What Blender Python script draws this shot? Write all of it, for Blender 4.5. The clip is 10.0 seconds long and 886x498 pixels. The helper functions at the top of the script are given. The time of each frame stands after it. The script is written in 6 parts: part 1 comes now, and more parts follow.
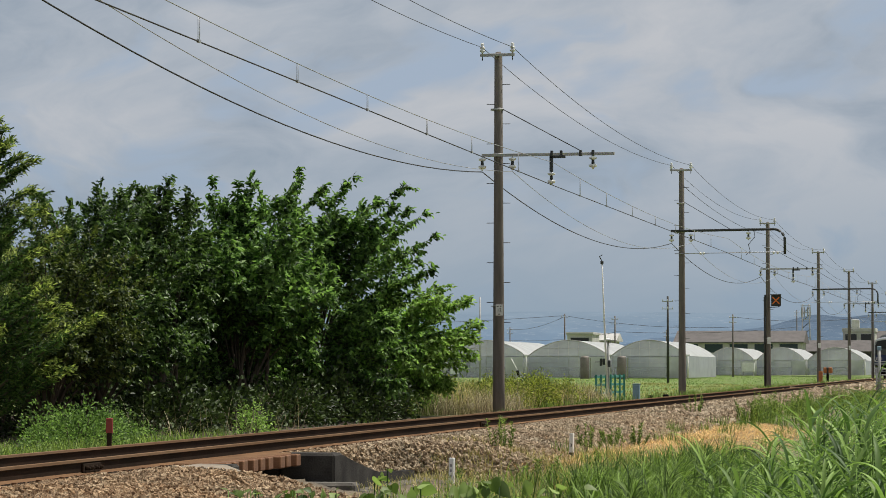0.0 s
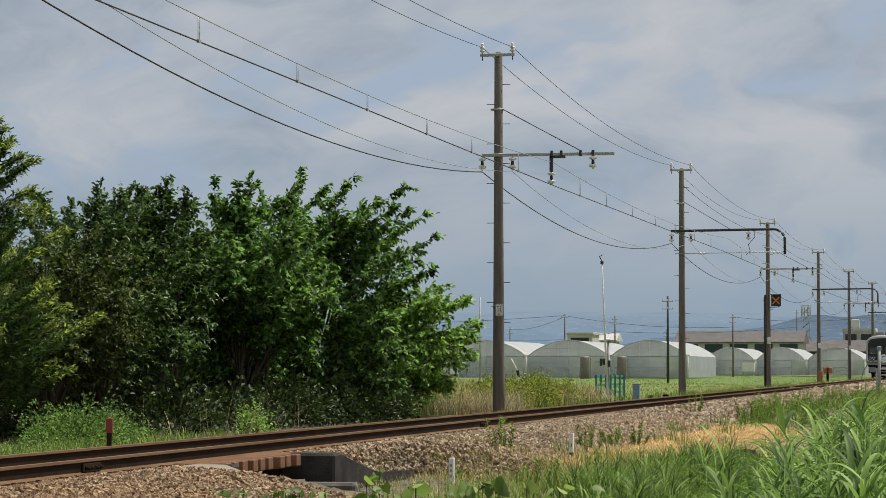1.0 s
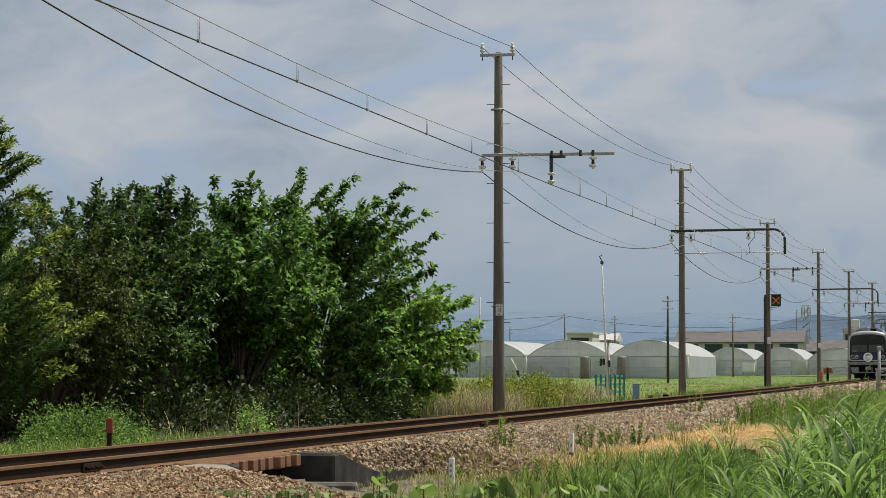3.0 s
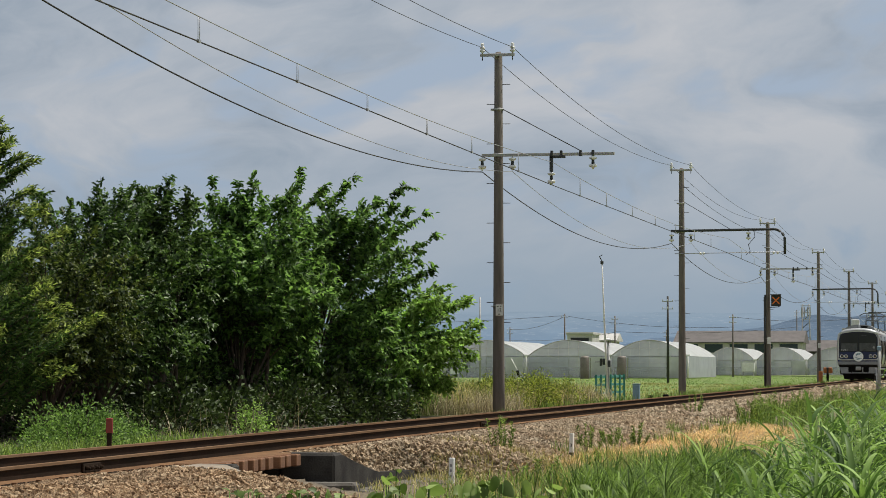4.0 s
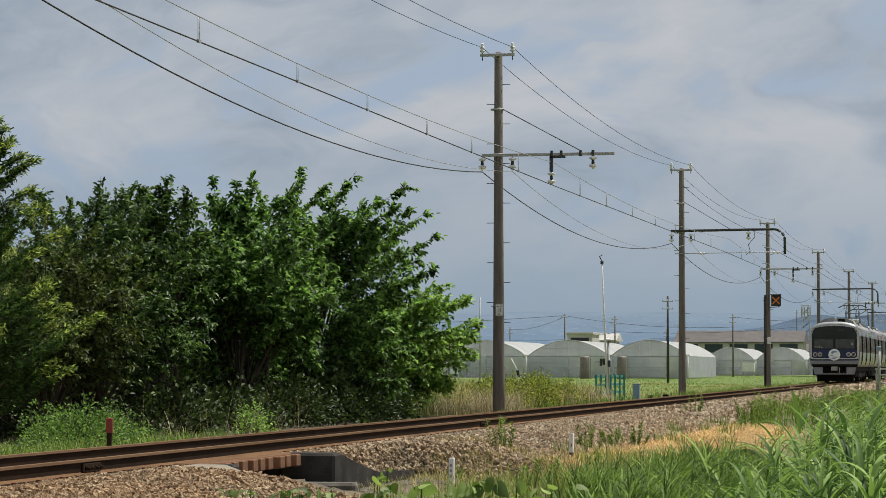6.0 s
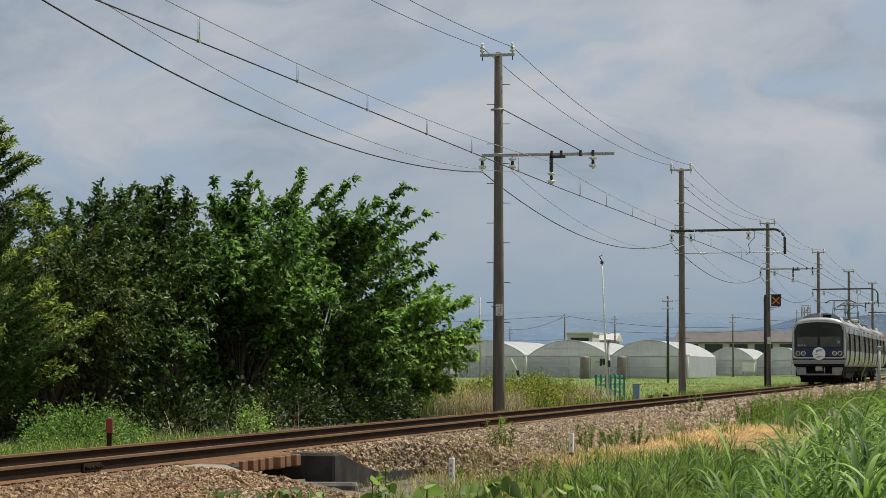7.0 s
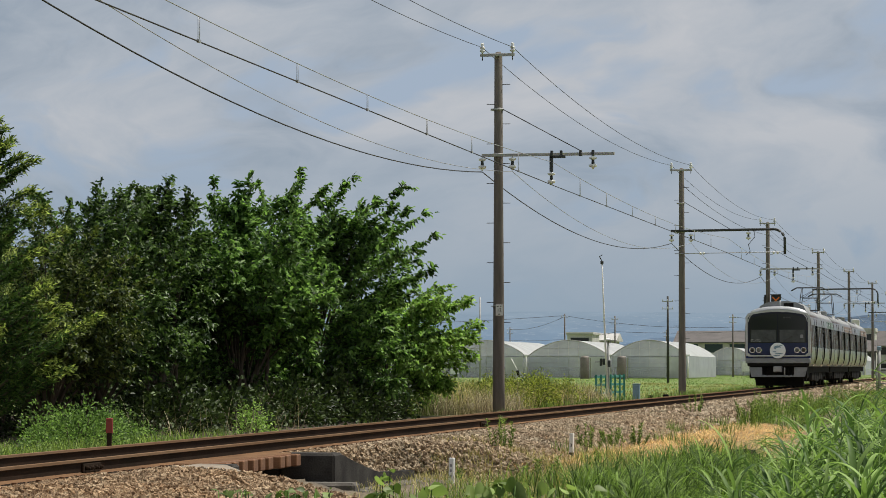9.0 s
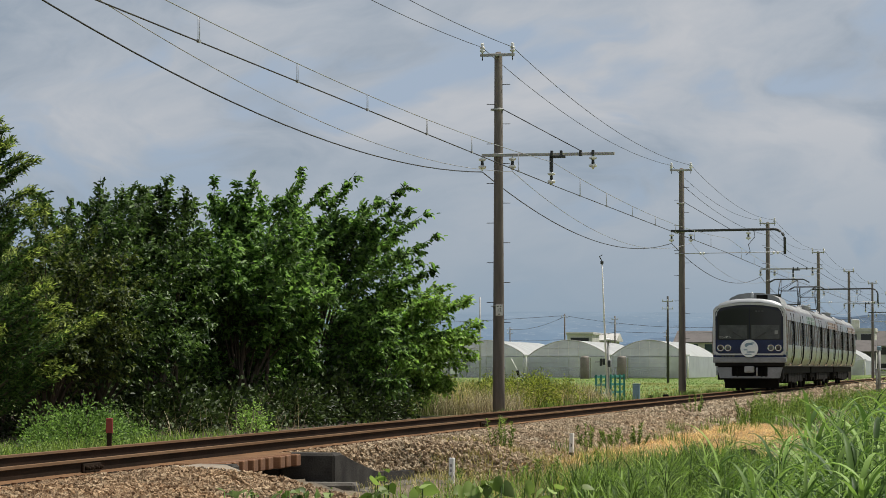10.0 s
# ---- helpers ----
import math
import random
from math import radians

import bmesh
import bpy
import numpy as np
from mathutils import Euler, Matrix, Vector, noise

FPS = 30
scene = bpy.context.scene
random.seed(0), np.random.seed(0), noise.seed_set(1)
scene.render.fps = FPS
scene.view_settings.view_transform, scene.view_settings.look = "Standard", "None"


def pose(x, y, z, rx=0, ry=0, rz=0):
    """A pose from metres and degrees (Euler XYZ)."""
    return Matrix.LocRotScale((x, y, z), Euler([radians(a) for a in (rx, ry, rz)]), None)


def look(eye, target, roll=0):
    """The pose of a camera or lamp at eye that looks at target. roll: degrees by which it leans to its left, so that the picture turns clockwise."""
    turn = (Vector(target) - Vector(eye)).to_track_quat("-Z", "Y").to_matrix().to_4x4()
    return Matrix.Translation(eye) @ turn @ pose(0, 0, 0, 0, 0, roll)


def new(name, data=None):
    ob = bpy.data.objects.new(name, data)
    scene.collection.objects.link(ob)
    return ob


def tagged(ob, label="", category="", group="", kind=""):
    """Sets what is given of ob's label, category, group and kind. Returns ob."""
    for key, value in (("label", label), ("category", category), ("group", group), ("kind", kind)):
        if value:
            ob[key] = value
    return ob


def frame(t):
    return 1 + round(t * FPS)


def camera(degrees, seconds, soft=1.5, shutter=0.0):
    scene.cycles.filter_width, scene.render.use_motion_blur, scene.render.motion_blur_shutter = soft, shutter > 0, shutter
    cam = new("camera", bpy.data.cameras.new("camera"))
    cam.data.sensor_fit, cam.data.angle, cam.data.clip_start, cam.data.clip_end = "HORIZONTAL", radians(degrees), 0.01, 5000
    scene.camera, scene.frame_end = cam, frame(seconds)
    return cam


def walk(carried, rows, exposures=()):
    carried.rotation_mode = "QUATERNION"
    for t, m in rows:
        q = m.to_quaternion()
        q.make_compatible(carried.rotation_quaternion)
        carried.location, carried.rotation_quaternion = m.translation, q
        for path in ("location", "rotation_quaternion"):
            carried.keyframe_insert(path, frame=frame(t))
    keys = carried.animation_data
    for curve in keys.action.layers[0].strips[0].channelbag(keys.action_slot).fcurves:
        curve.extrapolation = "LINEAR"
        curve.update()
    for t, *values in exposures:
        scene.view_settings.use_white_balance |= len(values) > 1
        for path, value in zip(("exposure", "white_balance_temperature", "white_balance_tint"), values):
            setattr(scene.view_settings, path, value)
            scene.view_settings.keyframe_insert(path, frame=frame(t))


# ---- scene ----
cam = camera(18.18, 10.0, soft=0.65)
EYE = pose(9.07, 0, 0.87, 92.442, 0, 11.377)
walk(cam, [(0.0, EYE), (10.0, EYE)], [(0.0, 0.0), (10.0, 0.0)])

# ---------------------------------------------------------------- sky and sun
SUN_EL, SUN_AZ = 64.0, 52.0   # degrees above the horizon, clockwise from +Y
world = bpy.data.worlds.new("sky")
scene.world = world
world.use_nodes = True
wt = world.node_tree
wt.nodes.clear()
w_out = wt.nodes.new("ShaderNodeOutputWorld")
w_bg = wt.nodes.new("ShaderNodeBackground")
w_sky = wt.nodes.new("ShaderNodeTexSky")
w_sky.sky_type = "NISHITA"
w_sky.sun_disc = False
w_sky.sun_elevation = radians(SUN_EL)
w_sky.sun_rotation = radians(SUN_AZ)
w_sky.dust_density = 2.0
w_bg.inputs["Strength"].default_value = 0.068
# broken cloud all round, over the clear sky
w_co = wt.nodes.new("ShaderNodeTexCoord")
w_map = wt.nodes.new("ShaderNodeMapping")
w_map.inputs["Scale"].default_value = (1.0, 1.0, 2.2)
w_no = wt.nodes.new("ShaderNodeTexNoise")
w_no.inputs["Scale"].default_value, w_no.inputs["Detail"].default_value = 2.6, 5.0
w_ra = wt.nodes.new("ShaderNodeValToRGB")
w_ra.color_ramp.elements[0].position, w_ra.color_ramp.elements[1].position = 0.30, 0.50
w_mix = wt.nodes.new("ShaderNodeMix")
w_mix.data_type = "RGBA"
w_mix.inputs[7].default_value = (6.2, 6.5, 7.0, 1)
wt.links.new(w_co.outputs["Generated"], w_map.inputs[0])
wt.links.new(w_map.outputs[0], w_no.inputs["Vector"])
wt.links.new(w_no.outputs[0], w_ra.inputs[0])
wt.links.new(w_ra.outputs[0], w_mix.inputs[0])
wt.links.new(w_sky.outputs[0], w_mix.inputs[6])
wt.links.new(w_mix.outputs[2], w_bg.inputs[0])
wt.links.new(w_bg.outputs[0], w_out.inputs[0])

sun_data = bpy.data.lights.new("sun", "SUN")
sun_data.energy = 4.5
sun_data.angle = radians(0.6)
sun_data.color = (1.0, 0.95, 0.87)
sun = new("sun", sun_data)
_el, _az = radians(SUN_EL), radians(SUN_AZ)
_to_sun = Vector((math.sin(_az) * math.cos(_el), math.cos(_az) * math.cos(_el), math.sin(_el)))
sun.matrix_world = look(_to_sun * 50, (0, 0, 0))


# ---------------------------------------------------------------- materials
class Nodes:
    """A small hand for writing node materials."""

    def __init__(self, name):
        self.mat = bpy.data.materials.new(name)
        self.mat.use_nodes = True
        self.t = self.mat.node_tree
        self.t.nodes.clear()
        self.out = self.t.nodes.new("ShaderNodeOutputMaterial")

    def node(self, kind, **inputs):
        n = self.t.nodes.new(kind)
        for key, value in inputs.items():
            self.put(n, key.replace("_", " "), value)
        return n

    def put(self, n, key, value):
        if isinstance(value, bpy.types.NodeSocket):
            self.t.links.new(value, n.inputs[key])
        elif isinstance(value, tuple) and len(value) == 3 and n.inputs[key].type == "RGBA":
            n.inputs[key].default_value = (*value, 1)
        else:
            n.inputs[key].default_value = value

    def coords(self, scale=(1, 1, 1), which="Object"):
        c = self.node("ShaderNodeTexCoord")
        m = self.node("ShaderNodeMapping", Scale=scale)
        self.t.links.new(c.outputs[which], m.inputs["Vector"])
        return m.outputs[0]

    def world(self, scale=(1, 1, 1)):
        g = self.node("ShaderNodeNewGeometry")
        m = self.node("ShaderNodeMapping", Scale=scale)
        self.t.links.new(g.outputs["Position"], m.inputs["Vector"])
        return m.outputs[0]

    def noise(self, vec, scale, detail=4.0, rough=0.55):
        n = self.node("ShaderNodeTexNoise", Vector=vec, Scale=scale, Detail=detail, Roughness=rough)
        return n.outputs[0]

    def ramp(self, fac, *stops):
        r = self.node("ShaderNodeValToRGB")
        self.t.links.new(fac, r.inputs[0])
        el = r.color_ramp.elements
        while len(el) < len(stops):
            el.new(0.5)
        for e, (p, c) in zip(el, stops):
            e.position = p
            e.color = (*c, 1) if isinstance(c, tuple) else (c, c, c, 1)
        return r.outputs[0]

    def mix(self, fac, a, b, mode="MIX"):
        m = self.t.nodes.new("ShaderNodeMix")
        m.data_type = "RGBA"
        m.blend_type = mode
        for i, v in ((0, fac), (6, a), (7, b)):
            if isinstance(v, bpy.types.NodeSocket):
                self.t.links.new(v, m.inputs[i])
            elif isinstance(v, tuple):
                m.inputs[i].default_value = (*v, 1)
            else:
                m.inputs[i].default_value = v
        return m.outputs[2]

    def island(self):
        return self.node("ShaderNodeNewGeometry").outputs["Random Per Island"]

    def rand(self):
        return self.node("ShaderNodeObjectInfo").outputs["Random"]

    def bump(self, height, strength=0.3, distance=0.01):
        b = self.node("ShaderNodeBump", Height=height, Strength=strength, Distance=distance)
        return b.outputs[0]

    def surface(self, color, rough=0.7, metal=0.0, normal=None, **more):
        p = self.node("ShaderNodeBsdfPrincipled", Roughness=rough, Metallic=metal)
        self.put(p, "Base Color", color)
        if normal is not None:
            self.put(p, "Normal", normal)
        for k, v in more.items():
            self.put(p, k.replace("_", " "), v)
        self.t.links.new(p.outputs[0], self.out.inputs[0])
        return p.outputs[0]

    def done(self, shader=None):
        if shader is not None:
            self.t.links.new(shader, self.out.inputs[0])
        return self.mat


def worn(name, base, dark, rough=0.6, metal=0.0, scale=3.0, grain=40.0, bump=0.2, stretch=(1, 1, 1), shine=0.5):
    """A surface of one stuff, with stains at a large scale and grain at a small one."""
    n = Nodes(name)
    v = n.coords(stretch)
    big = n.ramp(n.noise(v, scale, 5.0), (0.35, 0.0), (0.7, 1.0))
    fine = n.noise(v, grain, 3.0)
    col = n.mix(big, base, dark)
    col = n.mix(0.35, col, n.ramp(fine, (0.2, 0.25), (0.8, 0.9)), "SOFT_LIGHT")
    n.surface(col, rough, metal, n.bump(fine, bump, 0.01), Specular_IOR_Level=shine)
    return n.done()


def leaf_mat(name, light, dark, glow=0.35, rough=0.45, shine=0.26):
    """Leaves and blades: each one a shade of its own, some light coming through."""
    n = Nodes(name)
    col = n.ramp(n.island(), (0.0, tuple(c * 0.6 for c in dark)), (0.3, dark), (0.7, light), (1.0, tuple(min(1, c * 1.7) for c in light)))
    big = n.noise(n.world(), 0.9, 2.0)
    col = n.mix(0.5, col, n.ramp(big, (0.3, 0.25), (0.7, 0.75)), "SOFT_LIGHT")
    p = n.surface(col, rough, 0.0, None, Specular_IOR_Level=shine)
    tr = n.node("ShaderNodeBsdfTranslucent", Color=n.mix(1.0, col, (1.0, 1.1, 0.7), "MULTIPLY"))
    m = n.node("ShaderNodeMixShader", Fac=glow)
    n.t.links.new(p, m.inputs[1])
    n.t.links.new(tr.outputs[0], m.inputs[2])
    return n.done(m.outputs[0])


def ground_mat():
    n = Nodes("earth and low turf")
    v = n.world()
    big = n.ramp(n.noise(v, 0.15, 5.0), (0.4, 0.0), (0.6, 1.0))
    mid = n.noise(v, 1.7, 5.0)
    fine = n.noise(v, 30.0, 4.0)
    turf = n.mix(big, (0.125, 0.21, 0.042), (0.18, 0.235, 0.055))
    turf = n.mix(n.ramp(mid, (0.5, 0.0), (0.75, 1.0)), turf, (0.15, 0.12, 0.07))
    earth = n.mix(n.ramp(mid, (0.35, 0.0), (0.65, 1.0)), (0.10, 0.078, 0.05), (0.19, 0.15, 0.095))
    # turf on the open field, trodden earth along the track
    sep = n.node("ShaderNodeSeparateXYZ", Vector=v)
    field = n.node("ShaderNodeMapRange", Value=sep.outputs[0])
    field.inputs["From Min"].default_value, field.inputs["From Max"].default_value = -6.0, -3.5
    verge = n.node("ShaderNodeMapRange", Value=sep.outputs[0])
    verge.inputs["From Min"].default_value, verge.inputs["From Max"].default_value = 4.0, 6.5
    col = n.mix(verge.outputs[0], n.mix(field.outputs[0], turf, earth), turf)
    # ground darkened under the row of trees: their shade put into the colour
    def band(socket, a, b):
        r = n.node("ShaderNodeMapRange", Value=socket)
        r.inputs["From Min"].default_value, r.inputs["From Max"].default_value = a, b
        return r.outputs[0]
    tree_shade = n.mix(1.0, n.mix(1.0, band(sep.outputs[0], -2.9, -3.6), band(sep.outputs[1], 69.0, 66.0), "MULTIPLY"), band(sep.outputs[1], 38.5, 41.0), "MULTIPLY")
    col = n.mix(tree_shade, col, n.mix(mid, (0.045, 0.033, 0.022), (0.085, 0.06, 0.038)))
    col = n.mix(0.5, col, n.ramp(fine, (0.25, 0.2), (0.75, 0.85)), "SOFT_LIGHT")
    n.surface(col, 0.95, 0, n.bump(fine, 0.6, 0.04))
    return n.done()


def stone_mat(name="ballast stone"):
    """Crushed stone: reddish brown with rust near the rails, greyer farther along."""
    n = Nodes(name)
    g = n.node("ShaderNodeNewGeometry")
    sep = n.node("ShaderNodeSeparateXYZ", Vector=g.outputs["Position"])
    isl = g.outputs["Random Per Island"]
    grey = n.ramp(isl, (0.0, (0.22, 0.172, 0.115)), (0.5, (0.44, 0.36, 0.25)), (1.0, (0.62, 0.525, 0.38)))
    rust = n.ramp(isl, (0.0, (0.20, 0.118, 0.062)), (0.5, (0.43, 0.275, 0.152)), (1.0, (0.63, 0.44, 0.26)))
    far = n.node("ShaderNodeMapRange", Value=sep.outputs[1])
    for k, v in (("From Min", 24.0), ("From Max", 40.0)):
        far.inputs[k].default_value = v
    blot = n.ramp(n.noise(n.world(), 0.8, 4.0), (0.35, 0.0), (0.65, 1.0))
    part_far = n.mix(0.5, far.outputs[0], blot)
    col = n.mix(part_far, rust, grey)
    grain = n.noise(n.world(), 55.0, 4.0, 0.7)
    col = n.mix(0.7, col, n.ramp(grain, (0.3, 0.15), (0.7, 0.85)), "SOFT_LIGHT")
    n.surface(col, 0.95, 0, n.bump(grain, 1.0, 0.03), Specular_IOR_Level=0.2)
    return n.done()


def concrete_pole_mat():
    n = Nodes("weathered spun concrete")
    v = n.coords((1, 1, 0.12))
    streak = n.ramp(n.noise(v, 9.0, 5.0), (0.35, 0.0), (0.7, 1.0))
    fine = n.noise(n.coords(), 60.0, 3.0)
    col = n.mix(streak, (0.175, 0.150, 0.130), (0.108, 0.093, 0.082))
    col = n.mix(0.3, col, n.ramp(fine, (0.2, 0.3), (0.8, 0.8)), "SOFT_LIGHT")
    n.surface(col, 0.85, 0, n.bump(fine, 0.2, 0.005))
    return n.done()


def steel_side_mat():
    """Brushed stainless steel side of a carriage, lightly soiled, with faded printed film on it."""
    n = Nodes("stainless steel side")
    v = n.coords((1, 0.05, 1))
    streak = n.noise(v, 24.0, 3.0)
    soil = n.ramp(n.noise(n.coords((1, 0.3, 1)), 2.0, 4.0), (0.35, 0.0), (0.7, 1.0))
    col = n.mix(soil, (0.36, 0.338, 0.315), (0.25, 0.225, 0.20))
    prints = n.ramp(n.noise(n.coords((0.6, 0.45, 1.2)), 1.6, 3.0, 0.6), (0.30, (0.16, 0.13, 0.16)), (0.42, (0.32, 0.29, 0.28)), (0.5, (0.26, 0.18, 0.14)), (0.58, (0.36, 0.35, 0.34)), (0.7, (0.13, 0.20, 0.19)))
    col = n.mix(0.7, col, prints)
    n.surface(col, n.ramp(streak, (0.2, 0.26), (0.8, 0.40)), 0.75, n.bump(streak, 0.05, 0.003))
    return n.done()


def glass_mat(name, color, rough=0.05, alpha=1.0):
    n = Nodes(name)
    n.surface(color, rough, 0.0, None, IOR=1.5, Alpha=alpha)
    return n.done()


def film_mat(name, alpha, color):
    """Greenhouse plastic film: milky, half seen through, with creases and dirt."""
    n = Nodes(name)
    v = n.coords()
    crease = n.noise(n.coords((1, 1, 0.25)), 2.5, 4.0)
    dirt = n.ramp(n.noise(v, 0.7, 5.0), (0.35, 0.0), (0.7, 1.0))
    col = n.mix(dirt, color, tuple(c * 0.78 for c in color))
    p = n.node("ShaderNodeBsdfPrincipled", Roughness=0.35)
    n.put(p, "Base Color", col)
    n.put(p, "Normal", n.bump(crease, 0.25, 0.05))
    tl = n.node("ShaderNodeBsdfTranslucent", Color=col)
    m1 = n.node("ShaderNodeMixShader", Fac=0.35)
    n.t.links.new(p.outputs[0], m1.inputs[1])
    n.t.links.new(tl.outputs[0], m1.inputs[2])
    tp = n.node("ShaderNodeBsdfTransparent")
    m2 = n.node("ShaderNodeMixShader", Fac=alpha)
    n.t.links.new(tp.outputs[0], m2.inputs[1])
    n.t.links.new(m1.outputs[0], m2.inputs[2])
    return n.done(m2.outputs[0])


def glow_mat(name, color, strength):
    n = Nodes(name)
    e = n.node("ShaderNodeEmission", Color=color, Strength=strength)
    return n.done(e.outputs[0])


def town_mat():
    n = Nodes("far walls with painted haze")
    # Haze is put into the walls as pale blue-grey tones.
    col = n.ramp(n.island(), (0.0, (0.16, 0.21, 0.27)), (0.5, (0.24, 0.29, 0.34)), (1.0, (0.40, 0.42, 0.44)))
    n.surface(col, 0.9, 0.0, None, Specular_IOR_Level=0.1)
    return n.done()


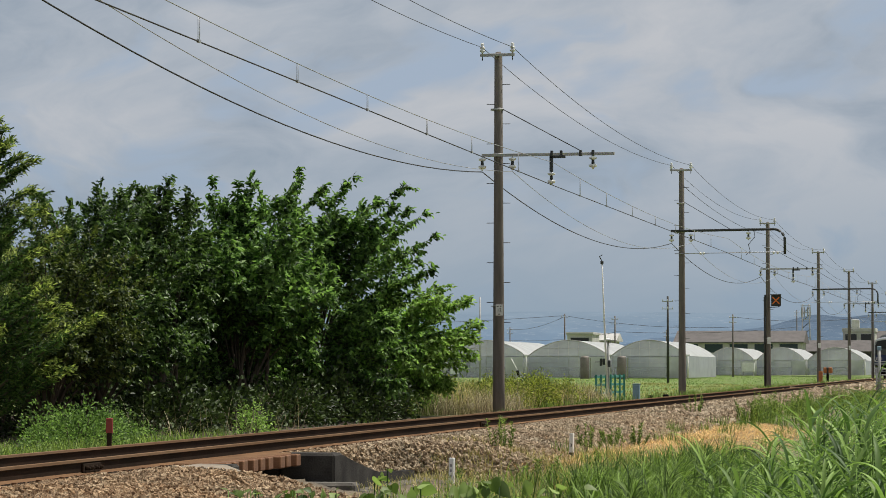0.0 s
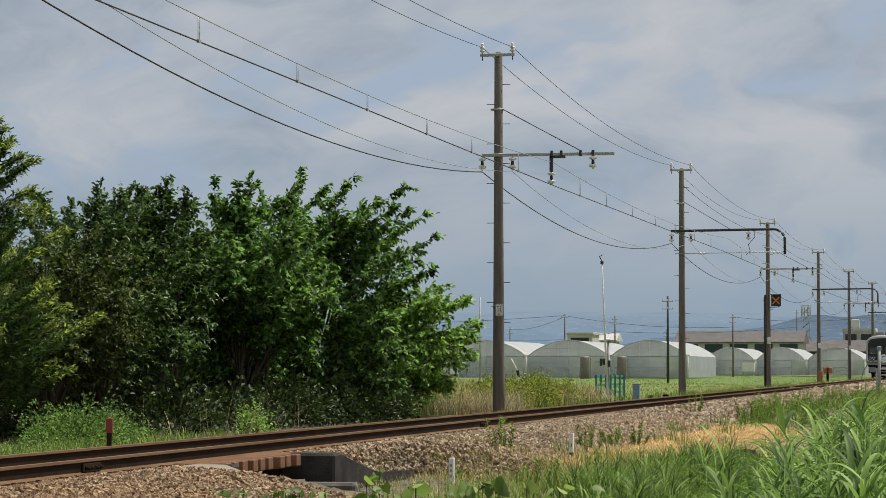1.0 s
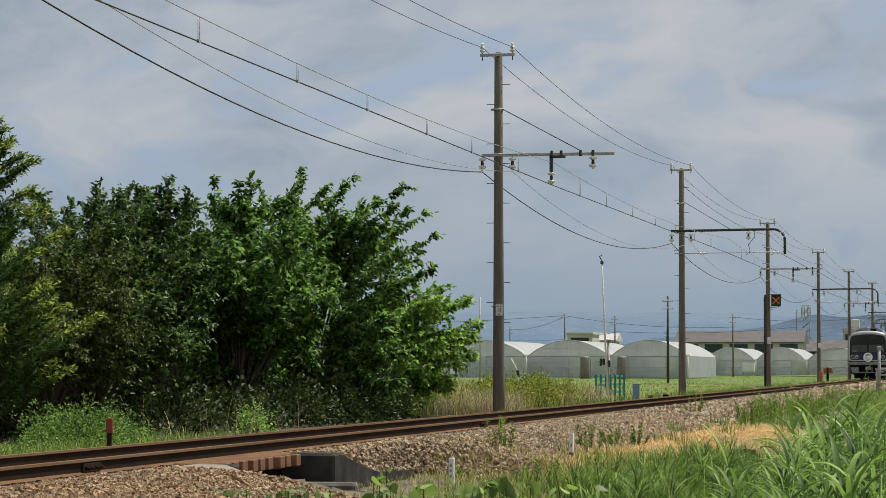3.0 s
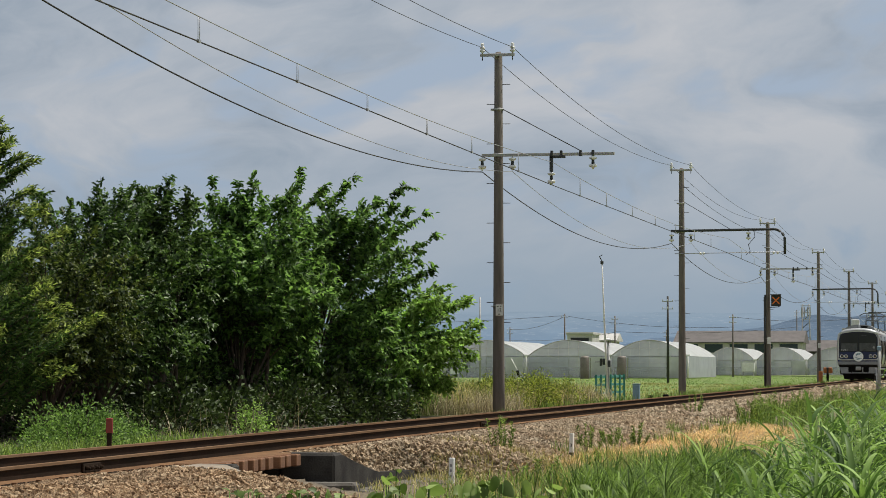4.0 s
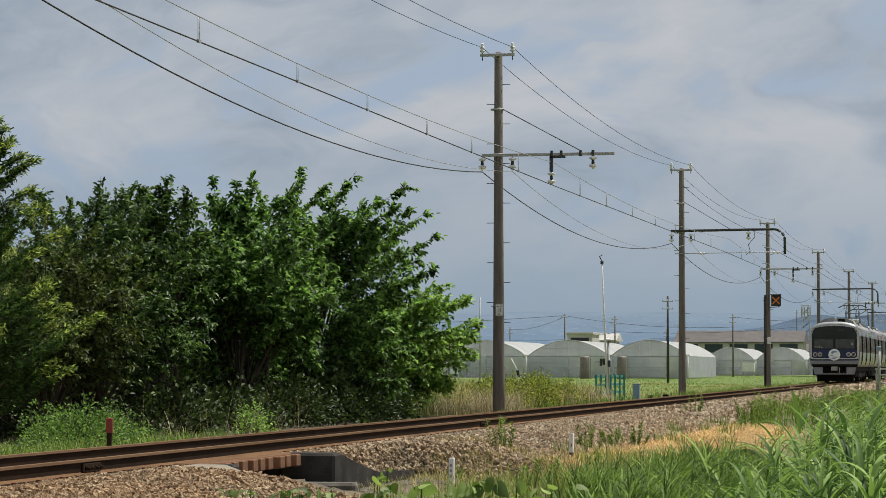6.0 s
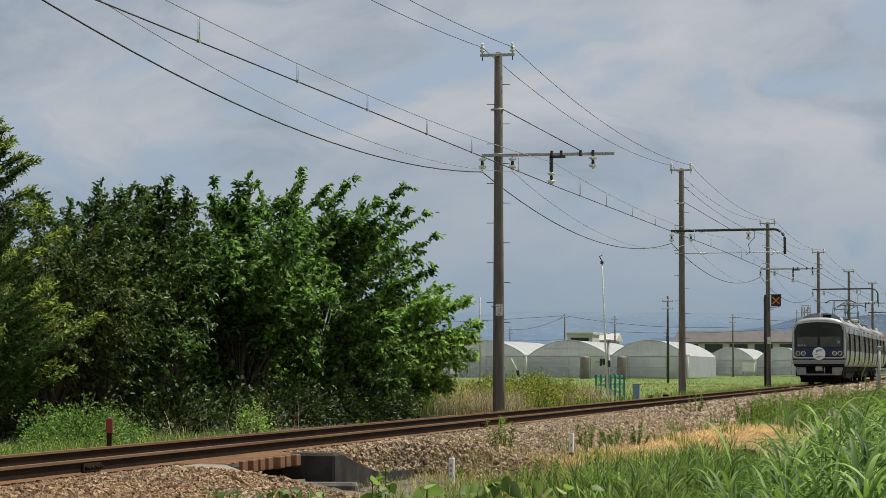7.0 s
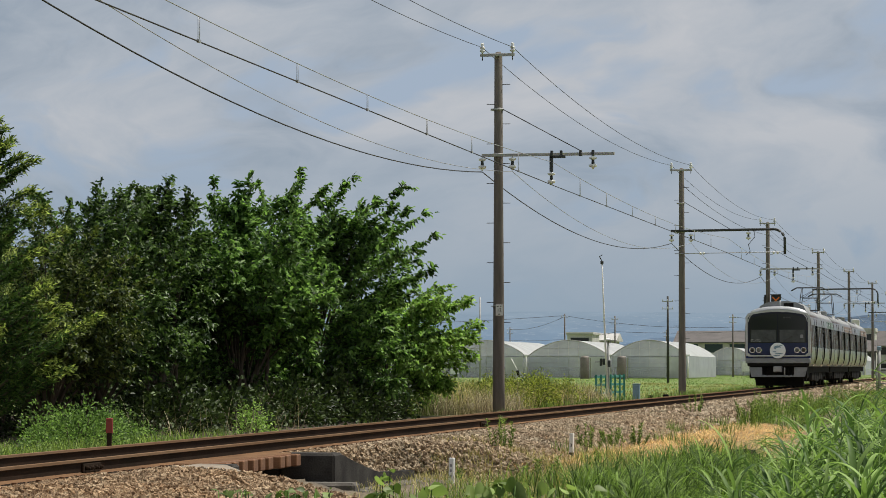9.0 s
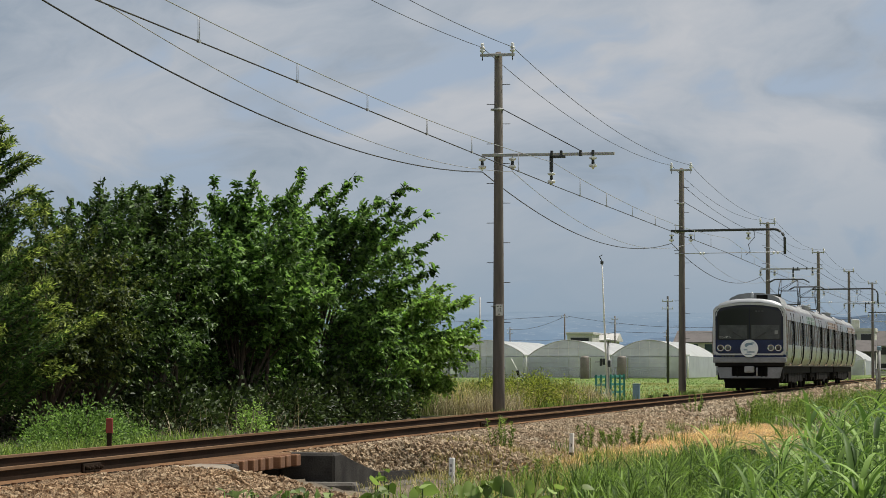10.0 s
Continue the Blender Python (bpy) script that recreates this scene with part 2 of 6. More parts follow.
M = dict(
    town=town_mat(),
    ground=ground_mat(),
    stone=stone_mat(),
    pole=concrete_pole_mat(),
    rail_side=worn("rusted rail side", (0.038, 0.024, 0.0155), (0.022, 0.0155, 0.011), 0.95, 0.0, 4.0, 60.0, 0.3, (1, 0.3, 1), 0.08),
    rail_top=worn("worn and sunlit rail head", (0.16, 0.10, 0.06), (0.22, 0.145, 0.09), 1.0, 0.0, 2.0, 40.0, 0.05, (1, 0.1, 1), 0.0),
    rail_foot=worn("orange brown rust dust", (0.20, 0.115, 0.062), (0.12, 0.07, 0.04), 0.95, 0.0, 4.0, 60.0, 0.3, (1, 0.3, 1), 0.05),
    sleeper=worn("creosoted timber", (0.22, 0.105, 0.05), (0.12, 0.06, 0.03), 0.9, 0.0, 6.0, 70.0, 0.4, (0.3, 1, 1)),
    concrete_dark=worn("stained and shade-darkened old concrete", (0.060, 0.056, 0.050), (0.018, 0.017, 0.016), 0.95, 0.0, 2.2, 45.0, 0.7, (1, 1, 1), 0.15),
    concrete_mid=worn("stained grey concrete", (0.15, 0.135, 0.11), (0.07, 0.063, 0.054), 0.95, 0.0, 3.0, 40.0, 0.6),
    concrete=worn("old concrete", (0.26, 0.215, 0.16), (0.17, 0.14, 0.10), 0.9, 0.0, 2.5, 35.0, 0.4),
    galvanised=worn("galvanised steel", (0.40, 0.40, 0.39), (0.28, 0.27, 0.26), 0.55, 0.2, 6.0, 50.0, 0.1),
    dark_steel=worn("dark painted steel", (0.05, 0.055, 0.055), (0.03, 0.03, 0.03), 0.6, 0.2, 4.0, 50.0, 0.1),
    porcelain=worn("white porcelain", (0.80, 0.80, 0.78), (0.62, 0.61, 0.57), 0.25, 0.0, 8.0, 60.0, 0.02),
    wire=worn("black cable", (0.022, 0.022, 0.022), (0.035, 0.033, 0.03), 0.7, 0.0, 3.0, 20.0, 0.0),
    wire_light=worn("grey stranded wire", (0.40, 0.40, 0.40), (0.30, 0.30, 0.30), 0.5, 0.3, 3.0, 20.0, 0.0),
    wire_copper=worn("old copper wire", (0.045, 0.04, 0.035), (0.03, 0.028, 0.026), 0.6, 0.2, 3.0, 20.0, 0.0),
    bark=worn("grey brown bark", (0.10, 0.075, 0.055), (0.055, 0.042, 0.03), 0.95, 0.0, 8.0, 50.0, 0.6, (1, 1, 0.3)),
    leaf=leaf_mat("broad leaves", (0.19, 0.31, 0.09), (0.052, 0.106, 0.032), 0.50, 0.5),
    # Fresh green, raised further so the colour carries sun on the leaves.
    leaf_fresh_lit=leaf_mat("fresh leaves lightened as sunlit", (0.29, 0.43, 0.12), (0.13, 0.22, 0.05), 0.52, 0.5),
    # Lighter copy of the broad leaves: sunlight put into the colour.
    leaf_lit=leaf_mat("broad leaves lightened as sunlit", (0.20, 0.31, 0.085), (0.075, 0.14, 0.036), 0.40, 0.5),
    vine=leaf_mat("creeper leaves", (0.22, 0.285, 0.09), (0.10, 0.145, 0.04), 0.35, 0.5),
    leaf_fine=leaf_mat("fine dark sprays", (0.080, 0.135, 0.036), (0.028, 0.064, 0.018), 0.35, 0.6),
    reed=leaf_mat("reed blades", (0.22, 0.32, 0.095), (0.08, 0.148, 0.044), 0.34, 0.5, 0.16),
    reed_dark=leaf_mat("narrow tuft blades", (0.19, 0.28, 0.066), (0.065, 0.115, 0.028), 0.35, 0.5, 0.14),
    # Shade on two of the trees is mixed into this darker broad-leaf colour.
    leaf_shaded=leaf_mat("broad leaves darkened as shaded", (0.105, 0.17, 0.048), (0.030, 0.062, 0.018), 0.38, 0.42),
    leaf_deep_shade=leaf_mat("leaves darkened as deep shade", (0.055, 0.085, 0.024), (0.022, 0.038, 0.012), 0.2, 0.5),
    leaf_yellow=leaf_mat("yellowish small leaves", (0.115, 0.145, 0.036), (0.027, 0.05, 0.014), 0.32, 0.5),
    leaf_tip=leaf_mat("yellow-green sprays lightened as sunlit", (0.36, 0.42, 0.12), (0.17, 0.22, 0.06), 0.4, 0.5),
    grass=leaf_mat("meadow grass", (0.235, 0.32, 0.072), (0.10, 0.165, 0.036), 0.35, 0.5),
    field=leaf_mat("short bright field grass", (0.20, 0.33, 0.065), (0.10, 0.19, 0.035), 0.35, 0.6),
    grass_dry=leaf_mat("drying grass", (0.46, 0.38, 0.16), (0.22, 0.21, 0.07), 0.30, 0.6),
    withered=leaf_mat("withered stalks", (0.50, 0.43, 0.30), (0.26, 0.21, 0.14), 0.2, 0.7),
    weed_yellow=leaf_mat("yellow-green weed leaves", (0.30, 0.33, 0.065), (0.13, 0.17, 0.035), 0.35, 0.6),
    straw=leaf_mat("cut dry straw", (0.80, 0.50, 0.22), (0.60, 0.35, 0.14), 0.15, 0.7),
    white=worn("white paint", (0.78, 0.78, 0.76), (0.62, 0.61, 0.57), 0.5, 0.0, 5.0, 40.0, 0.1),
    black=worn("black paint", (0.02, 0.02, 0.02), (0.035, 0.033, 0.03), 0.6, 0.0, 5.0, 40.0, 0.1),
    red=worn("faded red paint", (0.30, 0.035, 0.025), (0.18, 0.03, 0.022), 0.6, 0.0, 9.0, 40.0, 0.2),
    green=worn("green painted steel", (0.04, 0.24, 0.18), (0.03, 0.16, 0.12), 0.5, 0.0, 6.0, 40.0, 0.1),
    blue_grey=worn("blue grey plastic", (0.20, 0.30, 0.38), (0.14, 0.22, 0.28), 0.5, 0.0, 6.0, 40.0, 0.1),
    orange=worn("orange plastic", (0.42, 0.14, 0.03), (0.30, 0.10, 0.03), 0.6, 0.0, 6.0, 40.0, 0.1),
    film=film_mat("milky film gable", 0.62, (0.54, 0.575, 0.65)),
    film_low=film_mat("milky film curtain", 0.28, (0.66, 0.68, 0.70)),
    door_steel=worn("matt steel door", (0.31, 0.295, 0.28), (0.22, 0.205, 0.19), 0.32, 0.75, 2.0, 30.0, 0.03),
    wrap_green=worn("faded green film", (0.12, 0.20, 0.15), (0.2, 0.2, 0.18), 0.5, 0.2, 2.0, 20.0, 0.0),
    wrap_red=worn("faded russet film", (0.24, 0.13, 0.09), (0.22, 0.18, 0.15), 0.5, 0.2, 2.0, 20.0, 0.0),
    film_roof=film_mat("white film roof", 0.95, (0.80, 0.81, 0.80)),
    steel_side=steel_side_mat(),
    silver=worn("silver grey paint", (0.51, 0.525, 0.54), (0.42, 0.43, 0.44), 0.4, 0.3, 2.0, 30.0, 0.03),
    roof_grey=worn("grey roof canvas", (0.30, 0.305, 0.31), (0.21, 0.215, 0.22), 0.8, 0.0, 1.5, 30.0, 0.1),
    navy=worn("navy blue gloss paint", (0.011, 0.021, 0.078), (0.009, 0.016, 0.058), 0.22, 0.0, 1.5, 30.0, 0.01),
    mask=worn("blue-black gloss enamel", (0.010, 0.013, 0.030), (0.012, 0.014, 0.026), 0.2, 0.0, 2.0, 30.0, 0.0),
    skirt=worn("light grey paint", (0.25, 0.26, 0.275), (0.18, 0.185, 0.19), 0.5, 0.0, 3.0, 30.0, 0.03),
    under=worn("near-black underframe", (0.010, 0.0095, 0.009), (0.018, 0.016, 0.014), 0.95, 0.0, 3.0, 30.0, 0.3, (1, 1, 1), 0.1),
    window=glass_mat("dark tinted glass", (0.022, 0.024, 0.025), 0.08),
    roof_tile=worn("brown grey roof tiles", (0.125, 0.112, 0.105), (0.085, 0.077, 0.072), 0.8, 0.0, 1.0, 8.0, 0.3),
    plaster=worn("pale plaster", (0.52, 0.51, 0.48), (0.40, 0.39, 0.365), 0.9, 0.0, 0.6, 10.0, 0.1),
    plaster_dark=worn("dark cladding", (0.07, 0.068, 0.066), (0.05, 0.048, 0.045), 0.8, 0.0, 0.6, 10.0, 0.1),
    glass_green=glass_mat("dull green glass", (0.012, 0.035, 0.032), 0.12),
    # Opaque grey: carries the cab seen through and reflections in side windows.
    pane=worn("opaque grey window tone", (0.075, 0.082, 0.085), (0.04, 0.044, 0.046), 0.2, 0.0, 3.0, 20.0, 0.0),
    chrome=worn("chromed ring", (0.62, 0.62, 0.62), (0.5, 0.5, 0.5), 0.2, 0.9, 6.0, 30.0, 0.0),
    lens=worn("clear lamp lens", (0.16, 0.165, 0.17), (0.10, 0.105, 0.11), 0.1, 0.3, 20.0, 60.0, 0.1),
    lens_dark=worn("unlit lamp lens", (0.03, 0.03, 0.03), (0.05, 0.04, 0.04), 0.1, 0.0, 20.0, 60.0, 0.1),
    board=worn("white enamel board", (0.86, 0.87, 0.88), (0.72, 0.78, 0.83), 0.35, 0.0, 5.0, 12.0, 0.0),
    lamp_orange=glow_mat("amber lamp bars", (0.70, 0.20, 0.05), 0.32),
    tank=worn("brown grey tank steel", (0.20, 0.18, 0.155), (0.13, 0.11, 0.09), 0.6, 0.2, 2.0, 20.0, 0.1),
)


# ---------------------------------------------------------------- mesh helpers
def part(name, bm, material, parent=None, label="", smooth=False, at=None):
    """Link a bmesh as one mesh object, under a thing or a part."""
    me = bpy.data.meshes.new(name)
    bm.to_mesh(me)
    bm.free()
    if smooth:
        for p in me.polygons:
            p.use_smooth = True
    mats = material if isinstance(material, (list, tuple)) else [material]
    for m in mats:
        me.materials.append(m)
    ob = new(name, me)
    if at is not None:
        ob.matrix_basis = at
    if parent is not None:
        ob.parent = parent
    if label:
        tagged(ob, label)
    return ob


def share(name, me, parent, m=None):
    """Another object on a mesh that exists."""
    ob = new(name, me)
    if m is not None:
        ob.matrix_basis = m
    ob.parent = parent
    return ob


def thing(name, label, category, group="", at=None, kind=""):
    ob = new(name)
    ob.empty_display_size = 0.2
    if at is not None:
        ob.matrix_basis = at
    return tagged(ob, label, category, group, kind)


def box(bm, x0, x1, y0, y1, z0, z1, bevel=0.0, mat=0):
    r = bmesh.ops.create_cube(bm, size=1.0)
    vs = r["verts"]
    for v in vs:
        v.co = Vector(((x0 + x1) / 2 + v.co.x * (x1 - x0), (y0 + y1) / 2 + v.co.y * (y1 - y0), (z0 + z1) / 2 + v.co.z * (z1 - z0)))
    fs = {f for v in vs for f in v.link_faces}
    for f in fs:
        f.material_index = mat
    if bevel:
        es = list({e for v in vs for e in v.link_edges})
        r = bmesh.ops.bevel(bm, geom=es, offset=bevel, segments=1, affect="EDGES", clamp_overlap=True)
        for f in r["faces"]:
            f.material_index = mat
    return bm


def tube(bm, points, radii, n=8, cap=True, mat=0):
    """A round bar along points, with a radius at each."""
    pts = [Vector(p) for p in points]
    if not isinstance(radii, (list, tuple)):
        radii = [radii] * len(pts)
    rings = []
    for i, p in enumerate(pts):
        d = (pts[min(i + 1, len(pts) - 1)] - pts[max(i - 1, 0)]).normalized()
        a = d.orthogonal().normalized() if abs(d.z) < 0.9 else Vector((1, 0, 0))
        a = (a - d * a.dot(d)).normalized()
        b = d.cross(a)
        rings.append([bm.verts.new(p + (a * math.cos(k * 2 * math.pi / n) + b * math.sin(k * 2 * math.pi / n)) * radii[i]) for k in range(n)])
    for r0, r1 in zip(rings, rings[1:]):
        for k in range(n):
            f = bm.faces.new((r0[k], r0[(k + 1) % n], r1[(k + 1) % n], r1[k]))
            f.smooth = True
            f.material_index = mat
    if cap:
        bm.faces.new(rings[0][::-1]).material_index = mat
        bm.faces.new(rings[-1]).material_index = mat
    return bm


def lathe(bm, profile, n=16, at=(0, 0, 0), axis="Z", mat=0):
    """Turn (radius, height) pairs round an axis."""
    at = Vector(at)
    rings = []
    for r, h in profile:
        ring = []
        for k in range(n):
            c, s = math.cos(k * 2 * math.pi / n) * r, math.sin(k * 2 * math.pi / n) * r
            ring.append(bm.verts.new(at + Vector({"Z": (c, s, h), "Y": (c, h, s), "X": (h, c, s)}[axis])))
        rings.append(ring)
    for r0, r1 in zip(rings, rings[1:]):
        for k in range(n):
            f = bm.faces.new((r0[k], r0[(k + 1) % n], r1[(k + 1) % n], r1[k]))
            f.smooth = True
            f.material_index = mat
    bm.faces.new(rings[0][::-1]).material_index = mat
    bm.faces.new(rings[-1]).material_index = mat
    bmesh.ops.recalc_face_normals(bm, faces=bm.faces)
    return bm


def prism(bm, outline, y0, y1, mat=0, close=True):
    """An outline in x and z, drawn out along y."""
    a = [bm.verts.new((x, y0, z)) for x, z in outline]
    b = [bm.verts.new((x, y1, z)) for x, z in outline]
    n = len(a)
    for i in range(n if close else n - 1):
        j = (i + 1) % n
        bm.faces.new((a[i], b[i], b[j], a[j])).material_index = mat
    if close:
        bm.faces.new(a).material_index = mat
        bm.faces.new(b[::-1]).material_index = mat
    bmesh.ops.recalc_face_normals(bm, faces=bm.faces)
    return bm


def raw(name, verts, faces, material, parent=None):
    """One object from arrays of vertices and faces (all with as many corners)."""
    me = bpy.data.meshes.new(name)
    verts = np.asarray(verts, dtype=np.float32).reshape(-1, 3)
    faces = np.asarray(faces, dtype=np.int32)
    n, k = faces.shape
    me.vertices.add(len(verts))
    me.vertices.foreach_set("co", verts.ravel())
    me.loops.add(n * k)
    me.loops.foreach_set("vertex_index", faces.ravel())
    me.polygons.add(n)
    me.polygons.foreach_set("loop_start", np.arange(0, n * k, k, dtype=np.int32))
    me.polygons.foreach_set("loop_total", np.full(n, k, dtype=np.int32))
    me.update(calc_edges=True)
    me.materials.append(material)
    ob = new(name, me)
    if parent is not None:
        ob.parent = parent
    return ob


def unit(v):
    return v / np.maximum(np.linalg.norm(v, axis=-1, keepdims=True), 1e-9)


def leaves_geo(pos, direction, up, length, width, fold=0.25):
    """Folded leaf blades: base, two sides, tip."""
    d = unit(direction)
    side = unit(np.cross(d, up))
    nrm = np.cross(side, d)
    L, W = length[:, None], width[:, None]
    tip = pos + d * L - nrm * L * 0.14
    a1 = pos + d * L * 0.22 + side * W * 0.44 + nrm * W * fold
    a2 = pos + d * L * 0.62 + side * W * 0.38 + nrm * W * fold * 0.6
    b1 = pos + d * L * 0.22 - side * W * 0.44 + nrm * W * fold
    b2 = pos + d * L * 0.62 - side * W * 0.38 + nrm * W * fold * 0.6
    verts = np.stack([pos, a1, a2, tip, b2, b1], 1).reshape(-1, 3)
    i = np.arange(len(pos))[:, None] * 6
    faces = np.concatenate([i + np.array([[0, 1, 2, 3]]), i + np.array([[0, 3, 4, 5]])], 0)
    return verts, faces


def blades_geo(rng, base, heading, length, width, droop, stand, segs=4):
    """Grass blades that rise and arch over: strips of segs quads."""
    n = len(base)
    hd = np.stack([np.cos(heading), np.sin(heading), np.zeros(n)], 1)
    sd = np.stack([-np.sin(heading), np.cos(heading), np.zeros(n)], 1)
    p = base.copy()
    ang = stand.copy()
    rows = []
    for s in range(segs + 1):
        t = s / segs
        w = width * (1 - t ** 2) * (0.55 + 0.9 * min(t * 3, 0.5)) + 0.0008
        rows.append(np.stack([p - sd * w[:, None] / 2, p + sd * w[:, None] / 2], 1))
        step = length / segs
        p = p + (hd * np.cos(ang)[:, None] + np.array([0, 0, 1.0]) * np.sin(ang)[:, None]) * step[:, None]
        ang = ang - droop / segs * (0.5 + t)
    verts = np.stack(rows, 1).reshape(-1, 3)
    k = 2 * (segs + 1)
    i = np.arange(n)[:, None] * k
    faces = np.concatenate([i + np.array([[2 * s, 2 * s + 1, 2 * s + 3, 2 * s + 2]]) for s in range(segs)], 0)
    return verts, faces


def smooth_step(a, b, x):
    t = np.clip((np.asarray(x, float) - a) / (b - a), 0, 1)
    return t * t * (3 - 2 * t)


# ---------------------------------------------------------------- ground
CUL0, CUL1 = 28.0, 31.6     # the culvert under the track, from and to along Y


def ground_z(x, y):
    """Height of the ground: the track bed, its near bank and the level fields behind it. The rail head is at 0."""
    x, y = np.asarray(x, float), np.asarray(y, float)
    z = np.full(np.broadcast(x, y).shape, -0.24)
    near = -0.22 * smooth_step(1.7, 3.0, x) - 0.65 * smooth_step(3.4, 7.5, x)
    z = z + near
    z = z - 0.12 * smooth_step(1.9, 3.2, -x) + 0.26 * smooth_step(4.0, 30.0, -x) * smooth_step(60, 120, y)
    # the ditch that leads to the culvert, and the low ground before its wing wall
    ditch = smooth_step(CUL0 - 0.5, CUL0 - 0.1, y) * (1 - smooth_step(CUL1 + 0.1, CUL1 + 0.4, y))
    z = z - ditch * 0.75 * smooth_step(-1.6, -1.2, x) * (1 - smooth_step(2.0, 2.7, x))
    low = smooth_step(CUL1 + 0.1, CUL1 + 0.4, y) * (1 - smooth_step(CUL1 + 4.4, CUL1 + 5.6, y)) * smooth_step(1.12, 1.36, x) * (1 - smooth_step(2.2, 4.5, x))
    z = z - low * 0.42
    return z


def build_ground():
    xs = np.unique(np.concatenate([np.array([-4000, -2500, -1200, -600, -300, -200, -120, -80, -60, -40, -30, -22, -16, -12]), np.arange(-9, 12.1, 0.3), np.arange(0.9, 3.0, 0.1), np.array([14, 18, 26, 40, 80, 200, 500, 1200, 2500])]))
    ys = np.unique(np.concatenate([np.array([-600, -200, -60, -20]), np.arange(-6, 22, 2), np.arange(22, 40, 0.25), np.arange(40, 130, 2), np.arange(130, 330, 10), np.array([350, 400, 500, 700, 1000, 1500, 2500, 4500])]))
    X, Y = np.meshgrid(xs, ys)
    Z = ground_z(X, Y)
    rng = np.random.default_rng(3)
    Z = Z + rng.normal(0, 0.012, Z.shape) * (np.abs(X) > 1.7)
    nx, ny = len(xs), len(ys)
    i = (np.arange(ny - 1)[:, None] * nx + np.arange(nx - 1)[None]).ravel()
    ob = raw("ground", np.stack([X, Y, Z], -1), np.stack([i, i + 1, i + nx + 1, i + nx], 1), M["ground"])
    for p in ob.data.polygons:
        p.use_smooth = True
    tagged(ob, "earth and low green turf round the railway", "ground", kind="structure")


def stones_geo(rng, x, y, z, size):
    """Crushed stones: cubes knocked out of shape."""
    n = len(x)
    c = np.array([[a, b, d] for a in (-1, 1) for b in (-1, 1) for d in (-1, 1)], float)
    v = c[None] * rng.uniform(0.5, 1.0, (n, 8, 3))
    v = v * (size[:, None] * rng.uniform(0.6, 1.25, (n, 3)))[:, None] * 0.5
    q = unit(rng.normal(size=(n, 4)))
    w, a, b, d = q.T
    R = np.stack([1 - 2 * (b * b + d * d), 2 * (a * b - w * d), 2 * (a * d + w * b), 2 * (a * b + w * d), 1 - 2 * (a * a + d * d), 2 * (b * d - w * a), 2 * (a * d - w * b), 2 * (b * d + w * a), 1 - 2 * (a * a + b * b)], 1).reshape(n, 3, 3)
    v = np.einsum("nij,nkj->nki", R, v) + np.stack([x, y, z], 1)[:, None]
    f = np.array([[0, 1, 3, 2], [4, 6, 7, 5], [0, 4, 5, 1], [2, 3, 7, 6], [0, 2, 6, 4], [1, 5, 7, 3]])
    i = np.arange(n)[:, None, None] * 8
    return v.reshape(-1, 3), (i + f[None]).reshape(-1, 4)


def build_ballast():
    rng = np.random.default_rng(11)
    out_v, out_f, base = [], [], 0
    for y0, y1, n, size in ((18, 36, 66000, 0.046), (36, 62, 48000, 0.052), (62, 120, 13000, 0.105), (120, 240, 4000, 0.19)):
        x = np.where(rng.random(n) < 0.86, rng.uniform(0.5, 3.25, n), rng.uniform(-2.9, 0.5, n))
        y = rng.uniform(y0, y1, n)
        keep = ~((x > 0.95) & (y > CUL0 - 1.3) & (y < CUL1 + 0.5)) & ~((x > -1.7) & (y > CUL0 - 0.3) & (y < CUL1))
        keep &= ~((x > 1.36) & (y > CUL1) & (y < CUL1 + 4.75)) & (x < 2.75 + rng.normal(0, 0.18, n))
        x, y = x[keep], y[keep]
        s = size * rng.uniform(0.55, 1.35, len(x))
        # heaped a little against the rails, lower over the sleepers' ends
        z = ground_z(x, y) + 0.015 + rng.uniform(-0.025, 0.04, len(x)) + 0.05 * np.exp(-((np.abs(x) - 1.15) / 0.5) ** 2)
        v, f = stones_geo(rng, x, y, z, s)
        out_v.append(v), out_f.append(f + base)
        base += len(v)
    ob = raw("ballast", np.concatenate(out_v), np.concatenate(out_f), M["stone"])
    ob.data.shade_flat()
    tagged(ob, "crushed stone ballast, rust brown and grey", "ballast", kind="stuff")


# ---------------------------------------------------------------- track
def rail_outline(cx):
    half = [(0.0325, 0.0), (0.0325, -0.025), (0.012, -0.042), (0.008, -0.12), (0.062, -0.142), (0.064, -0.153)]
    right = [(cx + a, z) for a, z in half]
    left = [(cx - a, z) for a, z in reversed(half)]
    return right + left


